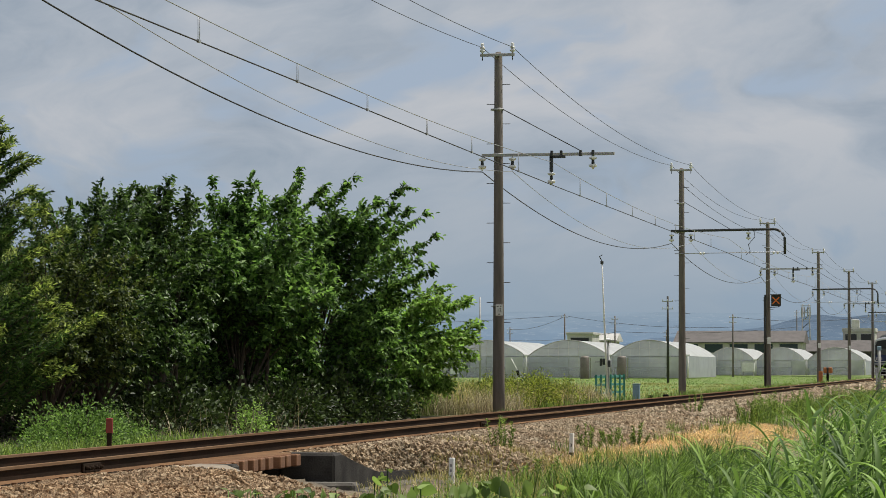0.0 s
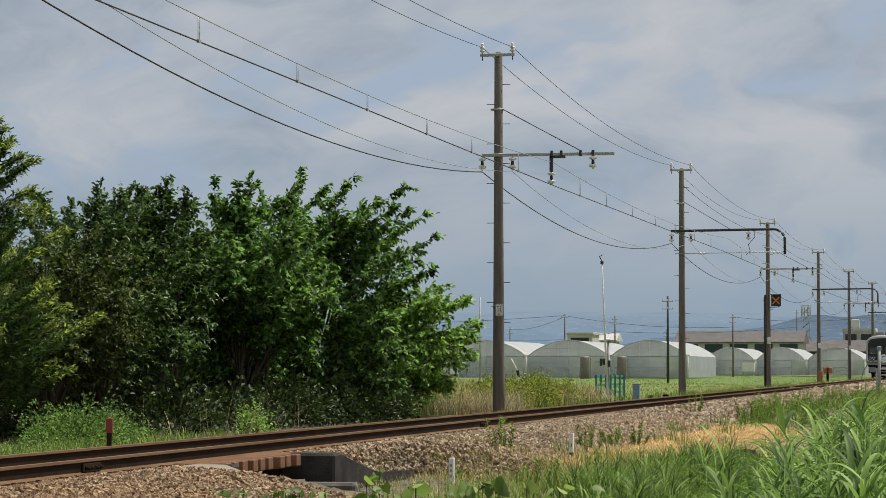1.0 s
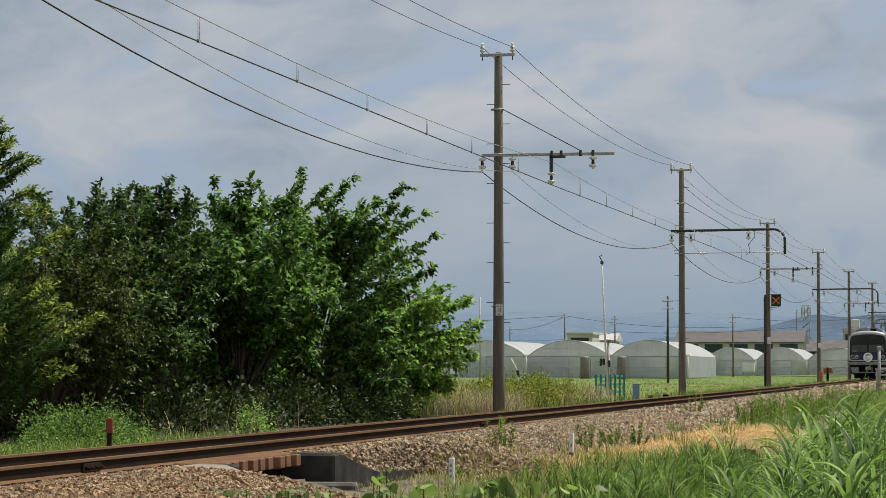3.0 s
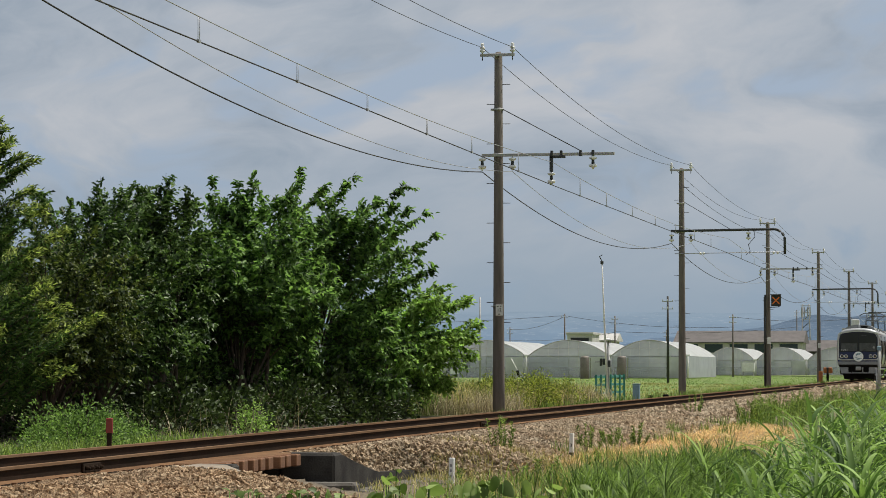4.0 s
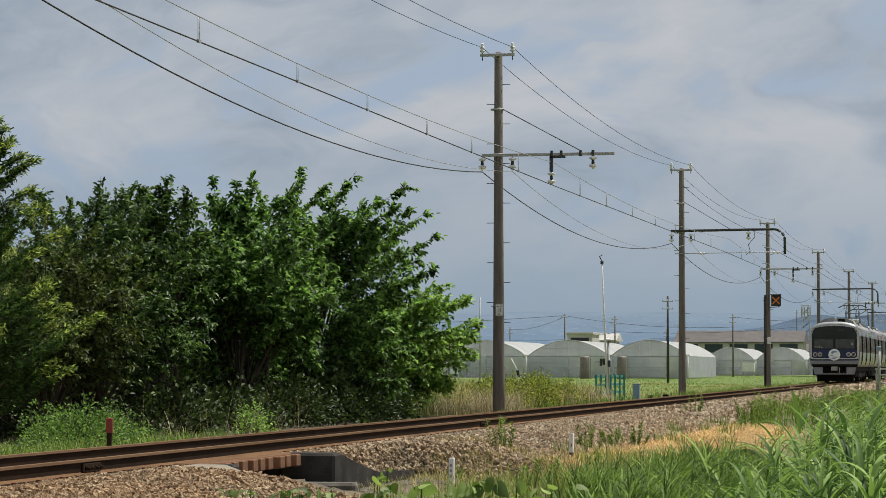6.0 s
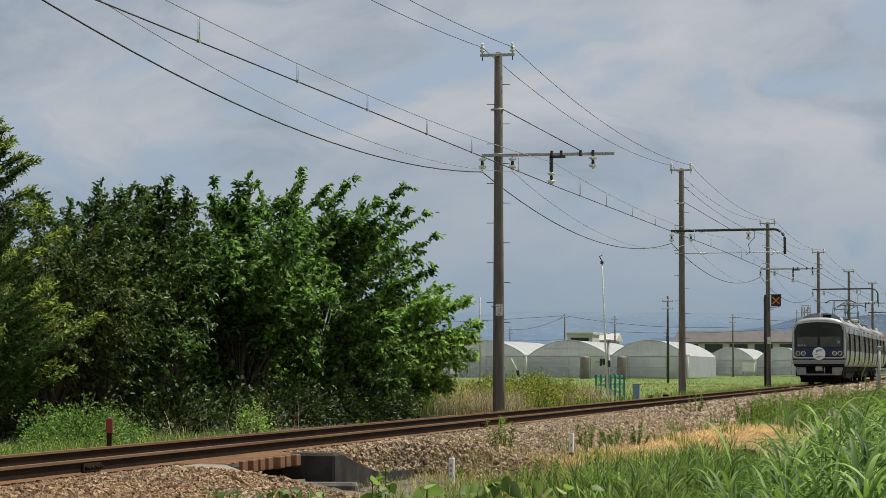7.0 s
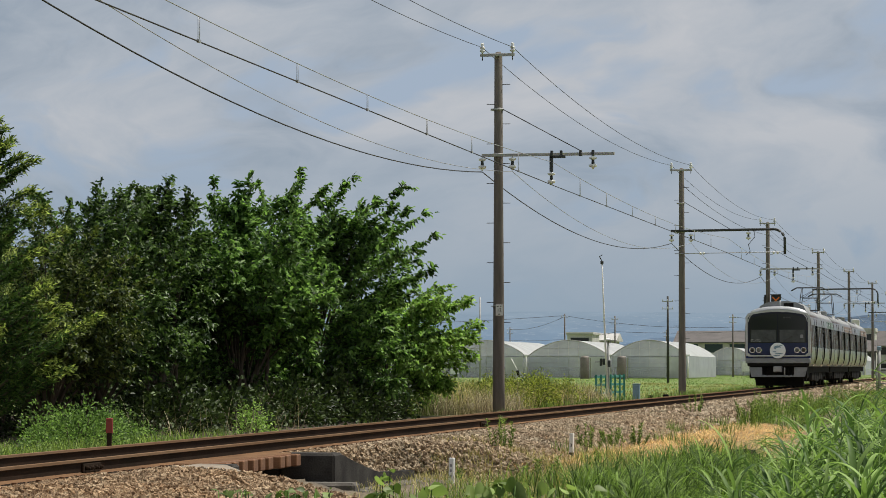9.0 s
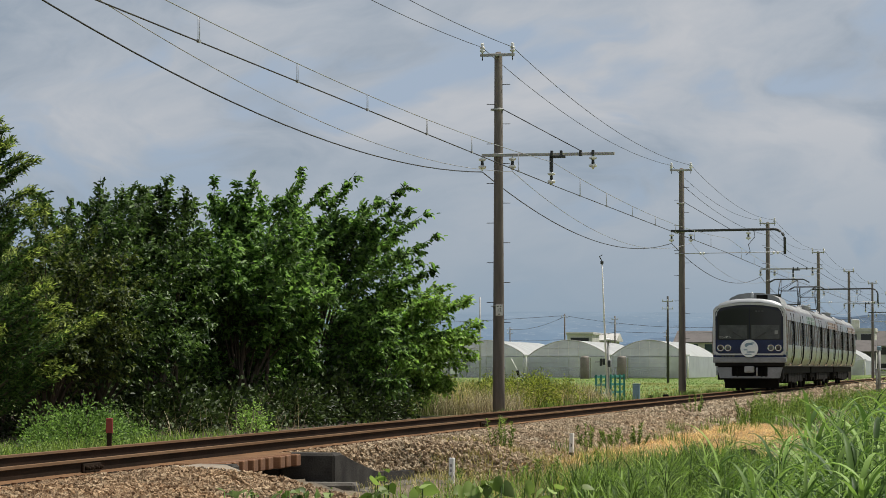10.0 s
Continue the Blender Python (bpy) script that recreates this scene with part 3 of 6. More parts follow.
def build_track():
    track = thing("railway_track", "single railway track of rusty rails on timber sleepers", "railway track", kind="structure")
    for cx in (-0.566, 0.566):
        bm = bmesh.new()
        prism(bm, rail_outline(cx), -40, 420)
        # Rust tones with light put in: head sides and feet sunlit, web shaded.
        for f in bm.faces:
            if f.calc_center_median().z > -0.02:
                f.material_index = 1
            elif f.normal.z > 0.2:
                f.material_index = 2
        part("rail", bm, [M["rail_side"], M["rail_top"], M["rail_foot"]], track, "rust brown rail, worn head and its sides painted as sunlit")
    bm = box(bmesh.new(), -1.05, 1.05, -0.1, 0.1, -0.30, -0.16, 0.012)
    first = part("sleeper", bm, M["sleeper"], track, "rust brown timber sleeper", at=pose(0, 10.0, 0))
    y = 10.6
    while y < 180:
        bridge = CUL0 - 0.1 < y < CUL1 - 0.1
        share("sleeper", first.data, track, pose(random.uniform(-0.02, 0.02), y, 0.02 if bridge else random.uniform(-0.012, 0.004), 0, 0, random.uniform(-0.6, 0.6)))
        y += 0.37 if CUL0 - 0.4 < y < CUL1 - 0.4 else 0.62
    # rust and dirt caked between the timbers over the culvert
    part("caked_dirt", box(bmesh.new(), -1.0, 0.90, CUL0 - 0.2, CUL1 + 0.1, -0.22, -0.134, 0.02), M["rail_foot"], track, "caked rusty dirt over the bridge timbers")
    # fishplates where the near rail is joined
    for jy in (25.2, 45.6):
        for side in (-1, 1):
            bm = bmesh.new()
            box(bm, 0.566 + side * 0.022 - 0.012, 0.566 + side * 0.022 + 0.012, jy - 0.26, jy + 0.26, -0.125, -0.04, 0.005)
            for k in (-0.19, -0.07, 0.07, 0.19):
                lathe(bm, [(0.024, 0), (0.024, 0.03), (0.014, 0.032), (0.014, 0.05)], 6, (0.566 + side * 0.034, jy + k, -0.082), "X")
            part("fishplate", bm, M["rail_side"], track, "rusted fishplate with four bolts")
    # spikes and clips along the near rail
    bm = bmesh.new()
    y = 18.0
    while y < 60:
        for s in (-1, 1):
            box(bm, 0.566 + s * 0.08 - 0.022, 0.566 + s * 0.08 + 0.022, y - 0.022, y + 0.022, -0.165, -0.135)
        y += 0.62
    ob = part("rail_clip", bm, M["rail_foot"], track)
    tagged(ob, kind="stuff")


# ---------------------------------------------------------------- culvert
def build_culvert():
    cul = thing("culvert", "low stained and shade-darkened concrete culvert with wing walls under the track", "culvert")
    # One near-black tone covers both the stain and the shade in the mouth.
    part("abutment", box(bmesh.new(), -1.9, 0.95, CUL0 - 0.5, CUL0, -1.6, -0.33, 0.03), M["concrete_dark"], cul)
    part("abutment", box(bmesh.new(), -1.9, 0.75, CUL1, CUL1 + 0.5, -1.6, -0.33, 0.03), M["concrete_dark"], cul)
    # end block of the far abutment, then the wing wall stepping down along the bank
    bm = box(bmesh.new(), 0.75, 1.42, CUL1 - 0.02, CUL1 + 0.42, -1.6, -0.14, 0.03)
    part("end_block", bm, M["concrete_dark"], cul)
    part("ledge", box(bmesh.new(), 0.0, 1.40, CUL1 - 0.12, CUL1 - 0.02, -1.6, -0.47, 0.02), M["concrete_dark"], cul)
    bm = bmesh.new()
    a = [(CUL1 + 0.42, -0.16), (CUL1 + 1.1, -0.27), (CUL1 + 2.2, -0.42), (CUL1 + 2.5, -0.45), (CUL1 + 4.6, -0.50), (CUL1 + 4.6, -1.4), (CUL1 + 0.42, -1.6)]
    va = [bm.verts.new((1.40, y, z)) for y, z in a]
    vb = [bm.verts.new((1.20, y, z)) for y, z in a]
    bm.faces.new(va), bm.faces.new(vb[::-1])
    for i in range(len(a)):
        j = (i + 1) % len(a)
        bm.faces.new((va[i], vb[i], vb[j], va[j]))
    bmesh.ops.recalc_face_normals(bm, faces=bm.faces)
    part("wing_wall", bm, M["concrete_dark"], cul)
    part("footing", box(bmesh.new(), 1.40, 1.72, CUL1 + 0.5, CUL1 + 6.2, -1.4, -0.60, 0.03), M["concrete_mid"], cul, "grey concrete footing")
    # near cap, broken and pale, with a darker end
    bm = bmesh.new()
    prism(bm, [(0.92, -0.8), (0.92, -0.13), (1.2, -0.14), (1.42, -0.22), (1.78, -0.36), (1.78, -0.8)], CUL0 - 1.15, CUL0 - 0.28)
    part("cap_slab", bm, M["concrete"], cul, "pale concrete cap")
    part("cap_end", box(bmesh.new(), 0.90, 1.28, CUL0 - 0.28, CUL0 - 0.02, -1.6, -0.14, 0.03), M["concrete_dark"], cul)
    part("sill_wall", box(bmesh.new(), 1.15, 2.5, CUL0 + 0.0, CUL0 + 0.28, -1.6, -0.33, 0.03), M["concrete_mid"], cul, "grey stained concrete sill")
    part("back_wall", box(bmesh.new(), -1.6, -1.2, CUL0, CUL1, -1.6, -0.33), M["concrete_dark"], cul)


# ---------------------------------------------------------------- poles and wires
POLES = [(26.2, 8.9), (65.8, 8.5), (105.1, 8.45), (145.0, 8.45), (186.0, 8.6), (224.0, 8.6), (265.5, 8.9), (306.0, 8.9), (346.0, 8.9)]
PX = -2.8


def insulator(bm, x, y, z, up=True, scale=1.0):
    """A shed insulator: caps and two skirts."""
    s = scale if up else -scale
    lathe(bm, [(0.02 * scale, 0), (0.028 * scale, 0.02 * s), (0.075 * scale, 0.05 * s), (0.06 * scale, 0.075 * s), (0.035 * scale, 0.09 * s), (0.07 * scale, 0.13 * s), (0.05 * scale, 0.155 * s), (0.032 * scale, 0.18 * s), (0.045 * scale, 0.22 * s), (0.02 * scale, 0.25 * s)], 10, (x, y, z))


def strain_set(bm, x, y, z):
    """A hanging insulator: dark waist between two white discs."""
    lathe(bm, [(0.012, 0), (0.012, -0.03), (0.095, -0.05), (0.085, -0.09), (0.04, -0.11)], 10, (x, y, z), mat=0)
    lathe(bm, [(0.032, -0.11), (0.042, -0.21)], 8, (x, y, z), mat=1)
    lathe(bm, [(0.04, -0.21), (0.10, -0.235), (0.085, -0.285), (0.035, -0.30), (0.02, -0.34)], 10, (x, y, z), mat=0)


def build_pole(i, y, h):
    p = thing("overhead_line_pole", "weathered brown-grey concrete railway pole with a steel bracket", "railway pole", "poles along the track", pose(PX, y, 0))
    bm = bmesh.new()
    tube(bm, [(0, 0, -1.0), (0, 0, 0.5), (0, 0, h * 0.5), (0, 0, h - 0.06), (0, 0, h)], [0.148, 0.143, 0.118, 0.096, 0.06], 24)
    part("shaft", bm, M["pole"], p)
    # top crossarm with two pin insulators
    bm = box(bmesh.new(), -0.42, 0.42, -0.16, -0.10, h - 0.12, h - 0.05, 0.006)
    arm = part("crossarm", bm, M["galvanised"], p)
    for dx in (-0.37, 0.37):
        bm = bmesh.new()
        insulator(bm, dx, -0.13, h - 0.04)
        part("insulator", bm, M["porcelain"], arm, "white porcelain insulator")
        bm = tube(bmesh.new(), [(dx, -0.13, h - 0.22), (dx, -0.13, h)], 0.012, 6)
        part("pin", bm, M["dark_steel"], arm)
    # step bolts on alternate sides
    k, z = 0, 1.95
    while z < h - 0.6:
        s = -1 if k % 2 else 1
        bm = tube(bmesh.new(), [(s * 0.09, 0, z), (s * 0.29, 0, z)], 0.009, 6)
        part("step_bolt", bm, M["dark_steel"], p)
        z += 0.48
        k += 1
    for z in (7.1, 6.0):
        bm = lathe(bmesh.new(), [(0.105, z - 0.03), (0.125, z - 0.03), (0.125, z + 0.03), (0.105, z + 0.03)], 16)
        box(bm, -0.19, -0.1, -0.02, 0.02, z - 0.025, z + 0.025)
        part("clamp_band", bm, M["galvanised"], p)
    zb = 5.98
    if i % 2:   # flat bar bracket
        bm = box(bmesh.new(), -0.38, 2.85, -0.19, -0.12, zb - 0.035, zb + 0.035, 0.004)
        br = part("bracket", bm, M["galvanised"], p, "grey channel steel bracket")
        bm = bmesh.new()
        box(bm, 1.28, 1.36, -0.2, -0.12, zb - 0.42, zb - 0.03, 0.004)
        box(bm, 1.28, 1.66, -0.2, -0.12, zb - 0.09, zb - 0.03, 0.004)
        part("drop_arm", bm, M["dark_steel"], br)
        bm = bmesh.new()
        strain_set(bm, 1.32, -0.16, zb - 0.40)
        part("insulator", bm, [M["porcelain"], M["dark_steel"]], br, "white disc insulator")
        bm = bmesh.new()
        strain_set(bm, 2.33, -0.16, zb - 0.03)
        part("insulator", bm, [M["porcelain"], M["dark_steel"]], br, "white disc insulator")
        for dx in (1.33, 1.56, 2.03, 2.33):
            bm = box(bmesh.new(), dx - 0.03, dx + 0.03, -0.21, -0.10, zb - 0.05, zb + 0.09, 0.004)
            part("clip", bm, M["dark_steel"], br)
        bm = tube(bmesh.new(), [(0.12, -0.1, 7.1), (2.03, -0.16, zb + 0.08)], 0.012, 6)
        part("stay", bm, M["dark_steel"], p)
    else:       # bent pipe bracket
        pts = [(-0.4, -0.16, zb + 0.06), (3.5, -0.16, zb + 0.10)]
        pts += [(3.5 + 0.42 * math.sin(a), -0.16, zb - 0.32 + 0.42 * math.cos(a)) for a in np.linspace(0.2, math.pi / 2, 7)]
        pts += [(3.92, -0.16, zb - 0.85)]
        br = part("bracket", tube(bmesh.new(), pts, 0.05, 10), M["dark_steel"], p, "dark bent pipe bracket")
        bm = bmesh.new()
        strain_set(bm, 2.55, -0.16, zb + 0.03)
        part("insulator", bm, [M["porcelain"], M["dark_steel"]], br, "white disc insulator")
        bm = tube(bmesh.new(), [(0.1, -0.1, 7.15), (1.85, -0.16, zb + 0.12)], 0.012, 6)
        part("stay", bm, M["dark_steel"], p)
        bm = tube(bmesh.new(), [(-0.25, -0.14, 5.18), (3.92, -0.16, 5.22)], 0.014, 6)
        part("steady_rod", bm, M["wire_light"], br)
        for dx in (0.72, 0.85, 3.5, 3.65):
            bm = lathe(bmesh.new(), [(0.015, -0.05), (0.05, -0.02), (0.05, 0.02), (0.015, 0.05)], 8, (dx, -0.15, 5.19), "X")
            part("insulator", bm, M["porcelain"], br)
        pts = [(2.75, -0.16, zb + 0.1), (2.8, -0.2, 5.8), (2.55, -0.2, 5.5), (2.62, -0.2, 5.25), (2.45, -0.2, 5.1)]
        part("jumper", tube(bmesh.new(), pts, 0.012, 6), M["wire"], br)
    for dx in (-0.37, 0.37):
        bm = bmesh.new()
        strain_set(bm, dx, -0.16, zb - 0.03)
        part("insulator", bm, [M["porcelain"], M["dark_steel"]], br, "white disc insulator")
    return p


def letter(text, size, m, material, parent, name="number"):
    """Writing with the built-in font, as a mesh."""
    cu = bpy.data.curves.new(name, "FONT")
    cu.body, cu.size, cu.extrude = text, size, 0.001
    cu.align_x, cu.align_y = "CENTER", "CENTER"
    tmp = new(name, cu)
    me = bpy.data.meshes.new_from_object(tmp.evaluated_get(bpy.context.evaluated_depsgraph_get()))
    bpy.data.objects.remove(tmp)
    me.materials.clear()
    me.materials.append(material)
    ob = new(name, me)
    ob.matrix_basis = m
    ob.parent = parent
    return ob


def span(y0, y1, z0, z1, sag, n=24):
    return [(y0 + (y1 - y0) * t, z0 + (z1 - z0) * t - 4 * sag * t * (1 - t)) for t in np.linspace(0, 1, n)]


def run_wire(name, label, material, r, x, heights, sags):
    pts = []
    for k, ((y0, _), (y1, _)) in enumerate(zip(POLES, POLES[1:])):
        seg = span(y0 - 0.15, y1 - 0.15, heights[k], heights[k + 1], sags[k])
        pts += [(x, y, z) for y, z in (seg if k == 0 else seg[1:])]
    ob = part(name, tube(bmesh.new(), pts, r, 6), material)
    tagged(ob, label, "wire", "wires along the track")


def contact_x(y):
    return float(np.interp(y, [26, 66, 88, 113, 145, 186, 400], [-1.48, -1.48, -1.25, -0.95, -0.35, 0.0, 0.0]))


def contact_z(y):
    return float(np.interp(y, [0, 66, 105, 130, 160, 400], [5.25, 5.25, 5.2, 5.02, 4.98, 5.0]))


def messenger_z(y):
    for (y0, _), (y1, _) in zip(POLES, POLES[1:]):
        if y0 <= y <= y1:
            t = (y - y0) / (y1 - y0)
            return contact_z(y) + 0.56 - 4 * 0.30 * t * (1 - t)
    return contact_z(y) + 0.5


def messenger_x(y):
    """The messenger hangs straight above the contact wire."""
    return contact_x(y)


def build_wires():
    n = len(POLES)
    run_wire("feeder_cable", "thick black feeder cable sagging from pole to pole", M["wire"], 0.0125, -3.17, [6.42] + [5.58] * (n - 1), [0.88] + [0.82] * n)
    run_wire("return_wire", "thin pale grey wire sagging from pole to pole", M["wire_light"], 0.007, -2.43, [6.42] + [5.58] * (n - 1), [0.87] + [0.83] * n)
    top = [8.57] + [h + 0.1 for _, h in POLES[1:]]
    run_wire("power_wire", "thin dark power wire on white insulators", M["wire"], 0.0072, PX - 0.37, top, [0.48] * n)
    run_wire("power_wire", "thin dark power wire on white insulators", M["wire"], 0.0072, PX + 0.37, top, [0.48] * n)
    pts = []
    ys = [105.0, 145.0, 186.0, 224.0, 265.5]
    for k in range(4):
        seg = span(ys[k], ys[k + 1], 7.75, 7.75, 0.35)
        pts += [(PX + 0.1, y, z) for y, z in seg[(k > 0):]]
    ob = part("earth_wire", tube(bmesh.new(), pts, 0.009, 6), M["wire"])
    tagged(ob, "dark earth wire between the pole tops", "wire", "wires along the track")
    cat = thing("catenary", "copper contact wire hung by droppers from a messenger wire", "overhead wire")
    ys = np.arange(10, 340, 1.0)
    part("contact_wire", tube(bmesh.new(), [(contact_x(y), y, contact_z(y)) for y in ys], 0.011, 6), M["wire_copper"], cat)
    part("messenger_wire", tube(bmesh.new(), [(messenger_x(y), y, messenger_z(y)) for y in ys], 0.0075, 6), M["wire_light"], cat)
    for y in [30.8, 35.76, 41.1, 45.9, 50.9, 55.4, 61.0, 70.0, 74.5, 79.5, 84.5, 89.5, 94.5, 99.5] + [110 + 5 * k for k in range(30)]:
        x, z0, z1 = contact_x(y), contact_z(y), messenger_z(y)
        bm = bmesh.new()
        for d in (-0.02, 0.02):
            tube(bm, [(x, y + d * 2, z0), (messenger_x(y), y + d * 2, z1)], 0.005, 5)
        box(bm, x - 0.018, x + 0.018, y - 0.05, y + 0.05, z0 - 0.015, z0 + 0.025)
        part("dropper", bm, [M["wire_light"]], cat)


# ---------------------------------------------------------------- train
CAR, GAP, HALF = 16.1, 0.35, 1.36
BODY = [(0.0, 3.40), (0.45, 3.385), (0.85, 3.32), (1.10, 3.22), (1.26, 3.05), (1.31, 2.86), (1.345, 2.4), (1.36, 1.9), (1.36, 1.55), (1.33, 1.2), (1.25, 0.98), (1.19, 0.90)]


def body_outline(inset=0.0):
    right = [(max(x - inset, 0), z - (inset if z > 3 else 0)) for x, z in BODY]
    return right + [(-x, z) for x, z in reversed(right[1:])]


def side_x(z):
    zs, xs = zip(*[(z0, x0) for x0, z0 in reversed(BODY)])
    return float(np.interp(z, zs, xs))


def side_panel(bm, y0, y1, z0, z1, off, s=1, mat=0, n=4, thick=0.03):
    """A piece that follows the carriage's side."""
    zs = [z0 + (z1 - z0) * k / n for k in range(n + 1)]
    out = [(s * (side_x(z) + off), z) for z in zs] + [(s * (side_x(z) + off - thick), z) for z in reversed(zs)]
    a = [bm.verts.new((x, y0, z)) for x, z in out]
    b = [bm.verts.new((x, y1, z)) for x, z in out]
    m = len(a)
    for i in range(m):
        j = (i + 1) % m
        bm.faces.new((a[i], b[i], b[j], a[j])).material_index = mat
    bm.faces.new(a).material_index = mat
    bm.faces.new(b[::-1]).material_index = mat
    bmesh.ops.recalc_face_normals(bm, faces=bm.faces)


WHEELS = []


def build_car(train, y0, front):
    bm = bmesh.new()
    start = y0 + (0.28 if front else 0.0)
    prism(bm, body_outline(), start, y0 + CAR)
    for f in bm.faces:
        c = f.calc_center_median()
        f.smooth = abs(f.normal.y) < 0.5
        f.material_index = 1 if c.z > 3.1 else 0
    body = part("car_body", bm, [M["steel_side"], M["roof_grey"]], train, "stainless steel carriage body with a grey roof")
    doors = [y0 + CAR * k for k in (0.19, 0.5, 0.81)]
    for s in (1, -1):
        for d in doors:
            for lr in (-1, 1):
                bm = bmesh.new()
                ya, yb = sorted((d + lr * 0.02, d + lr * 0.64))
                side_panel(bm, ya, yb, 1.0, 2.80, 0.004, s, 0, 6)
                part("door", bm, M["door_steel"], body, "plain steel sliding door")
                bm = bmesh.new()
                side_panel(bm, ya + 0.13, yb - 0.13, 1.75, 2.62, 0.008, s, 0, 3)
                part("door_window", bm, M["window"], body)
                bm = bmesh.new()
                side_panel(bm, ya + 0.12, yb - 0.12, 1.70, 1.75, 0.022, s, 0, 1, 0.03)
                part("window_ledge", bm, M["chrome"], body, "bright ledge under the door window")
            for edge in (-0.68, 0.68):
                bm = bmesh.new()
                side_panel(bm, d + edge - 0.03, d + edge + 0.03, 0.95, 2.90, 0.052, s, 0, 6, 0.06)
                part("door_post", bm, M["under"], body, "dark door edge")
            bm = bmesh.new()
            side_panel(bm, d - 0.7, d + 0.7, 0.93, 1.0, 0.06, s, 0, 1, 0.07)
            part("door_sill", bm, M["chrome"], body, "bright door sill")
        # wall panels stand proud of the glass
        cuts = [start + 0.02] + [v for d in doors for v in (d - 0.71, d + 0.71)] + [y0 + CAR - 0.02]
        for a, b in zip(cuts[::2], cuts[1::2]):
            bm = bmesh.new()
            side_panel(bm, a, b, 0.97, 1.70, 0.038, s, 0, 5, 0.05)
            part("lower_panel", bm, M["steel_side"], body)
            k = max(1, round((b - a) / 1.3))
            for q in range(k + 1):
                y = a + (b - a) * q / k
                half = 0.10 if 0 < q < k else 0.2
                bm = bmesh.new()
                side_panel(bm, max(a, y - half), min(b, y + half), 1.70, 2.62, 0.038, s, 0, 3, 0.05)
                part("pillar", bm, M["steel_side"], body)
            for q in range(k):
                bm = bmesh.new()
                side_panel(bm, a + (b - a) * q / k + 0.1, a + (b - a) * (q + 1) / k - 0.1, 1.70, 2.62, 0.004, s, 0, 3)
                part("side_window", bm, M["pane"], body)
        bm = bmesh.new()
        side_panel(bm, start + 0.02, y0 + CAR - 0.02, 2.62, 2.96, 0.038, s, 0, 2, 0.05)
        part("cant_rail", bm, M["steel_side"], body)
        if s > 0:
            bm = bmesh.new()
            if front:
                side_panel(bm, y0 + CAR - 5.0, y0 + CAR - 0.3, 2.64, 2.92, 0.043, s, 0, 1)
            else:
                side_panel(bm, y0 + CAR * 0.55, y0 + CAR - 0.3, 2.64, 2.92, 0.043, s, 0, 1)
            part("film_strip", bm, M["wrap_green"] if front else M["wrap_red"], body, "faded printed film strip")
        for a, b in zip(cuts[::2], cuts[1::2]):
            for z in (1.08, 1.22, 1.36, 1.52):
                bm = bmesh.new()
                side_panel(bm, a + 0.03, b - 0.03, z - 0.012, z + 0.012, 0.046, s, 0, 1)
                part("corrugation", bm, M["steel_side"], body)
        bm = bmesh.new()
        side_panel(bm, start + 0.02, y0 + CAR - 0.02, 0.90, 0.96, 0.045, s, 0, 1, 0.06)
        part("sole_bar", bm, M["skirt"], body)
    # boxes slung below the floor
    bm = bmesh.new()
    box(bm, -1.15, 1.15, y0 + 0.4, y0 + CAR - 0.1, 0.62, 0.92, 0.02)
    part("underframe", bm, M["under"], train)
    yy = y0 + 4.25
    while yy < y0 + CAR - 5.4:
        w = random.uniform(0.8, 1.7)
        bm = box(bmesh.new(), -1.15, 1.12, yy, yy + w, random.uniform(0.2, 0.32), 0.8, 0.03)
        part("equipment_box", bm, M["under"], train)
        yy += w + random.uniform(0.08, 0.25)
    # bogies with their wheels
    for by in (y0 + 2.6, y0 + CAR - 2.6):
        bm = bmesh.new()
        for s in (-1, 1):
            box(bm, s * 0.98 - 0.07, s * 0.98 + 0.07, by - 1.5, by + 1.5, 0.42, 0.62, 0.03)
            for a in (-1.05, 1.05):
                box(bm, s * 0.98 - 0.1, s * 0.98 + 0.1, by + a - 0.17, by + a + 0.17, 0.3, 0.58, 0.03)
            lathe(bm, [(0.16, 0.62), (0.16, 0.9)], 12, (s * 0.98, by, 0))
        box(bm, -0.95, 0.95, by - 0.2, by + 0.2, 0.45, 0.72, 0.03)
        bogie = part("bogie", bm, M["under"], train)
        for a in (-1.05, 1.05):
            bm = bmesh.new()
            for s in (-1, 1):
                lathe(bm, [(0.08, -0.08), (0.2, -0.07), (0.36, -0.05), (0.43, -0.065), (0.43, 0.06), (0.36, 0.05), (0.2, 0.03), (0.08, 0.04)], 24, (s * 0.565, 0, 0), "X")
            lathe(bm, [(0.08, -0.9), (0.08, 0.9)], 12, (0, 0, 0), "X")
            wh = part("wheelset", bm, M["under"], train)
            wh.location = (0, by + a, 0.43)
            WHEELS.append(wh)
    return body


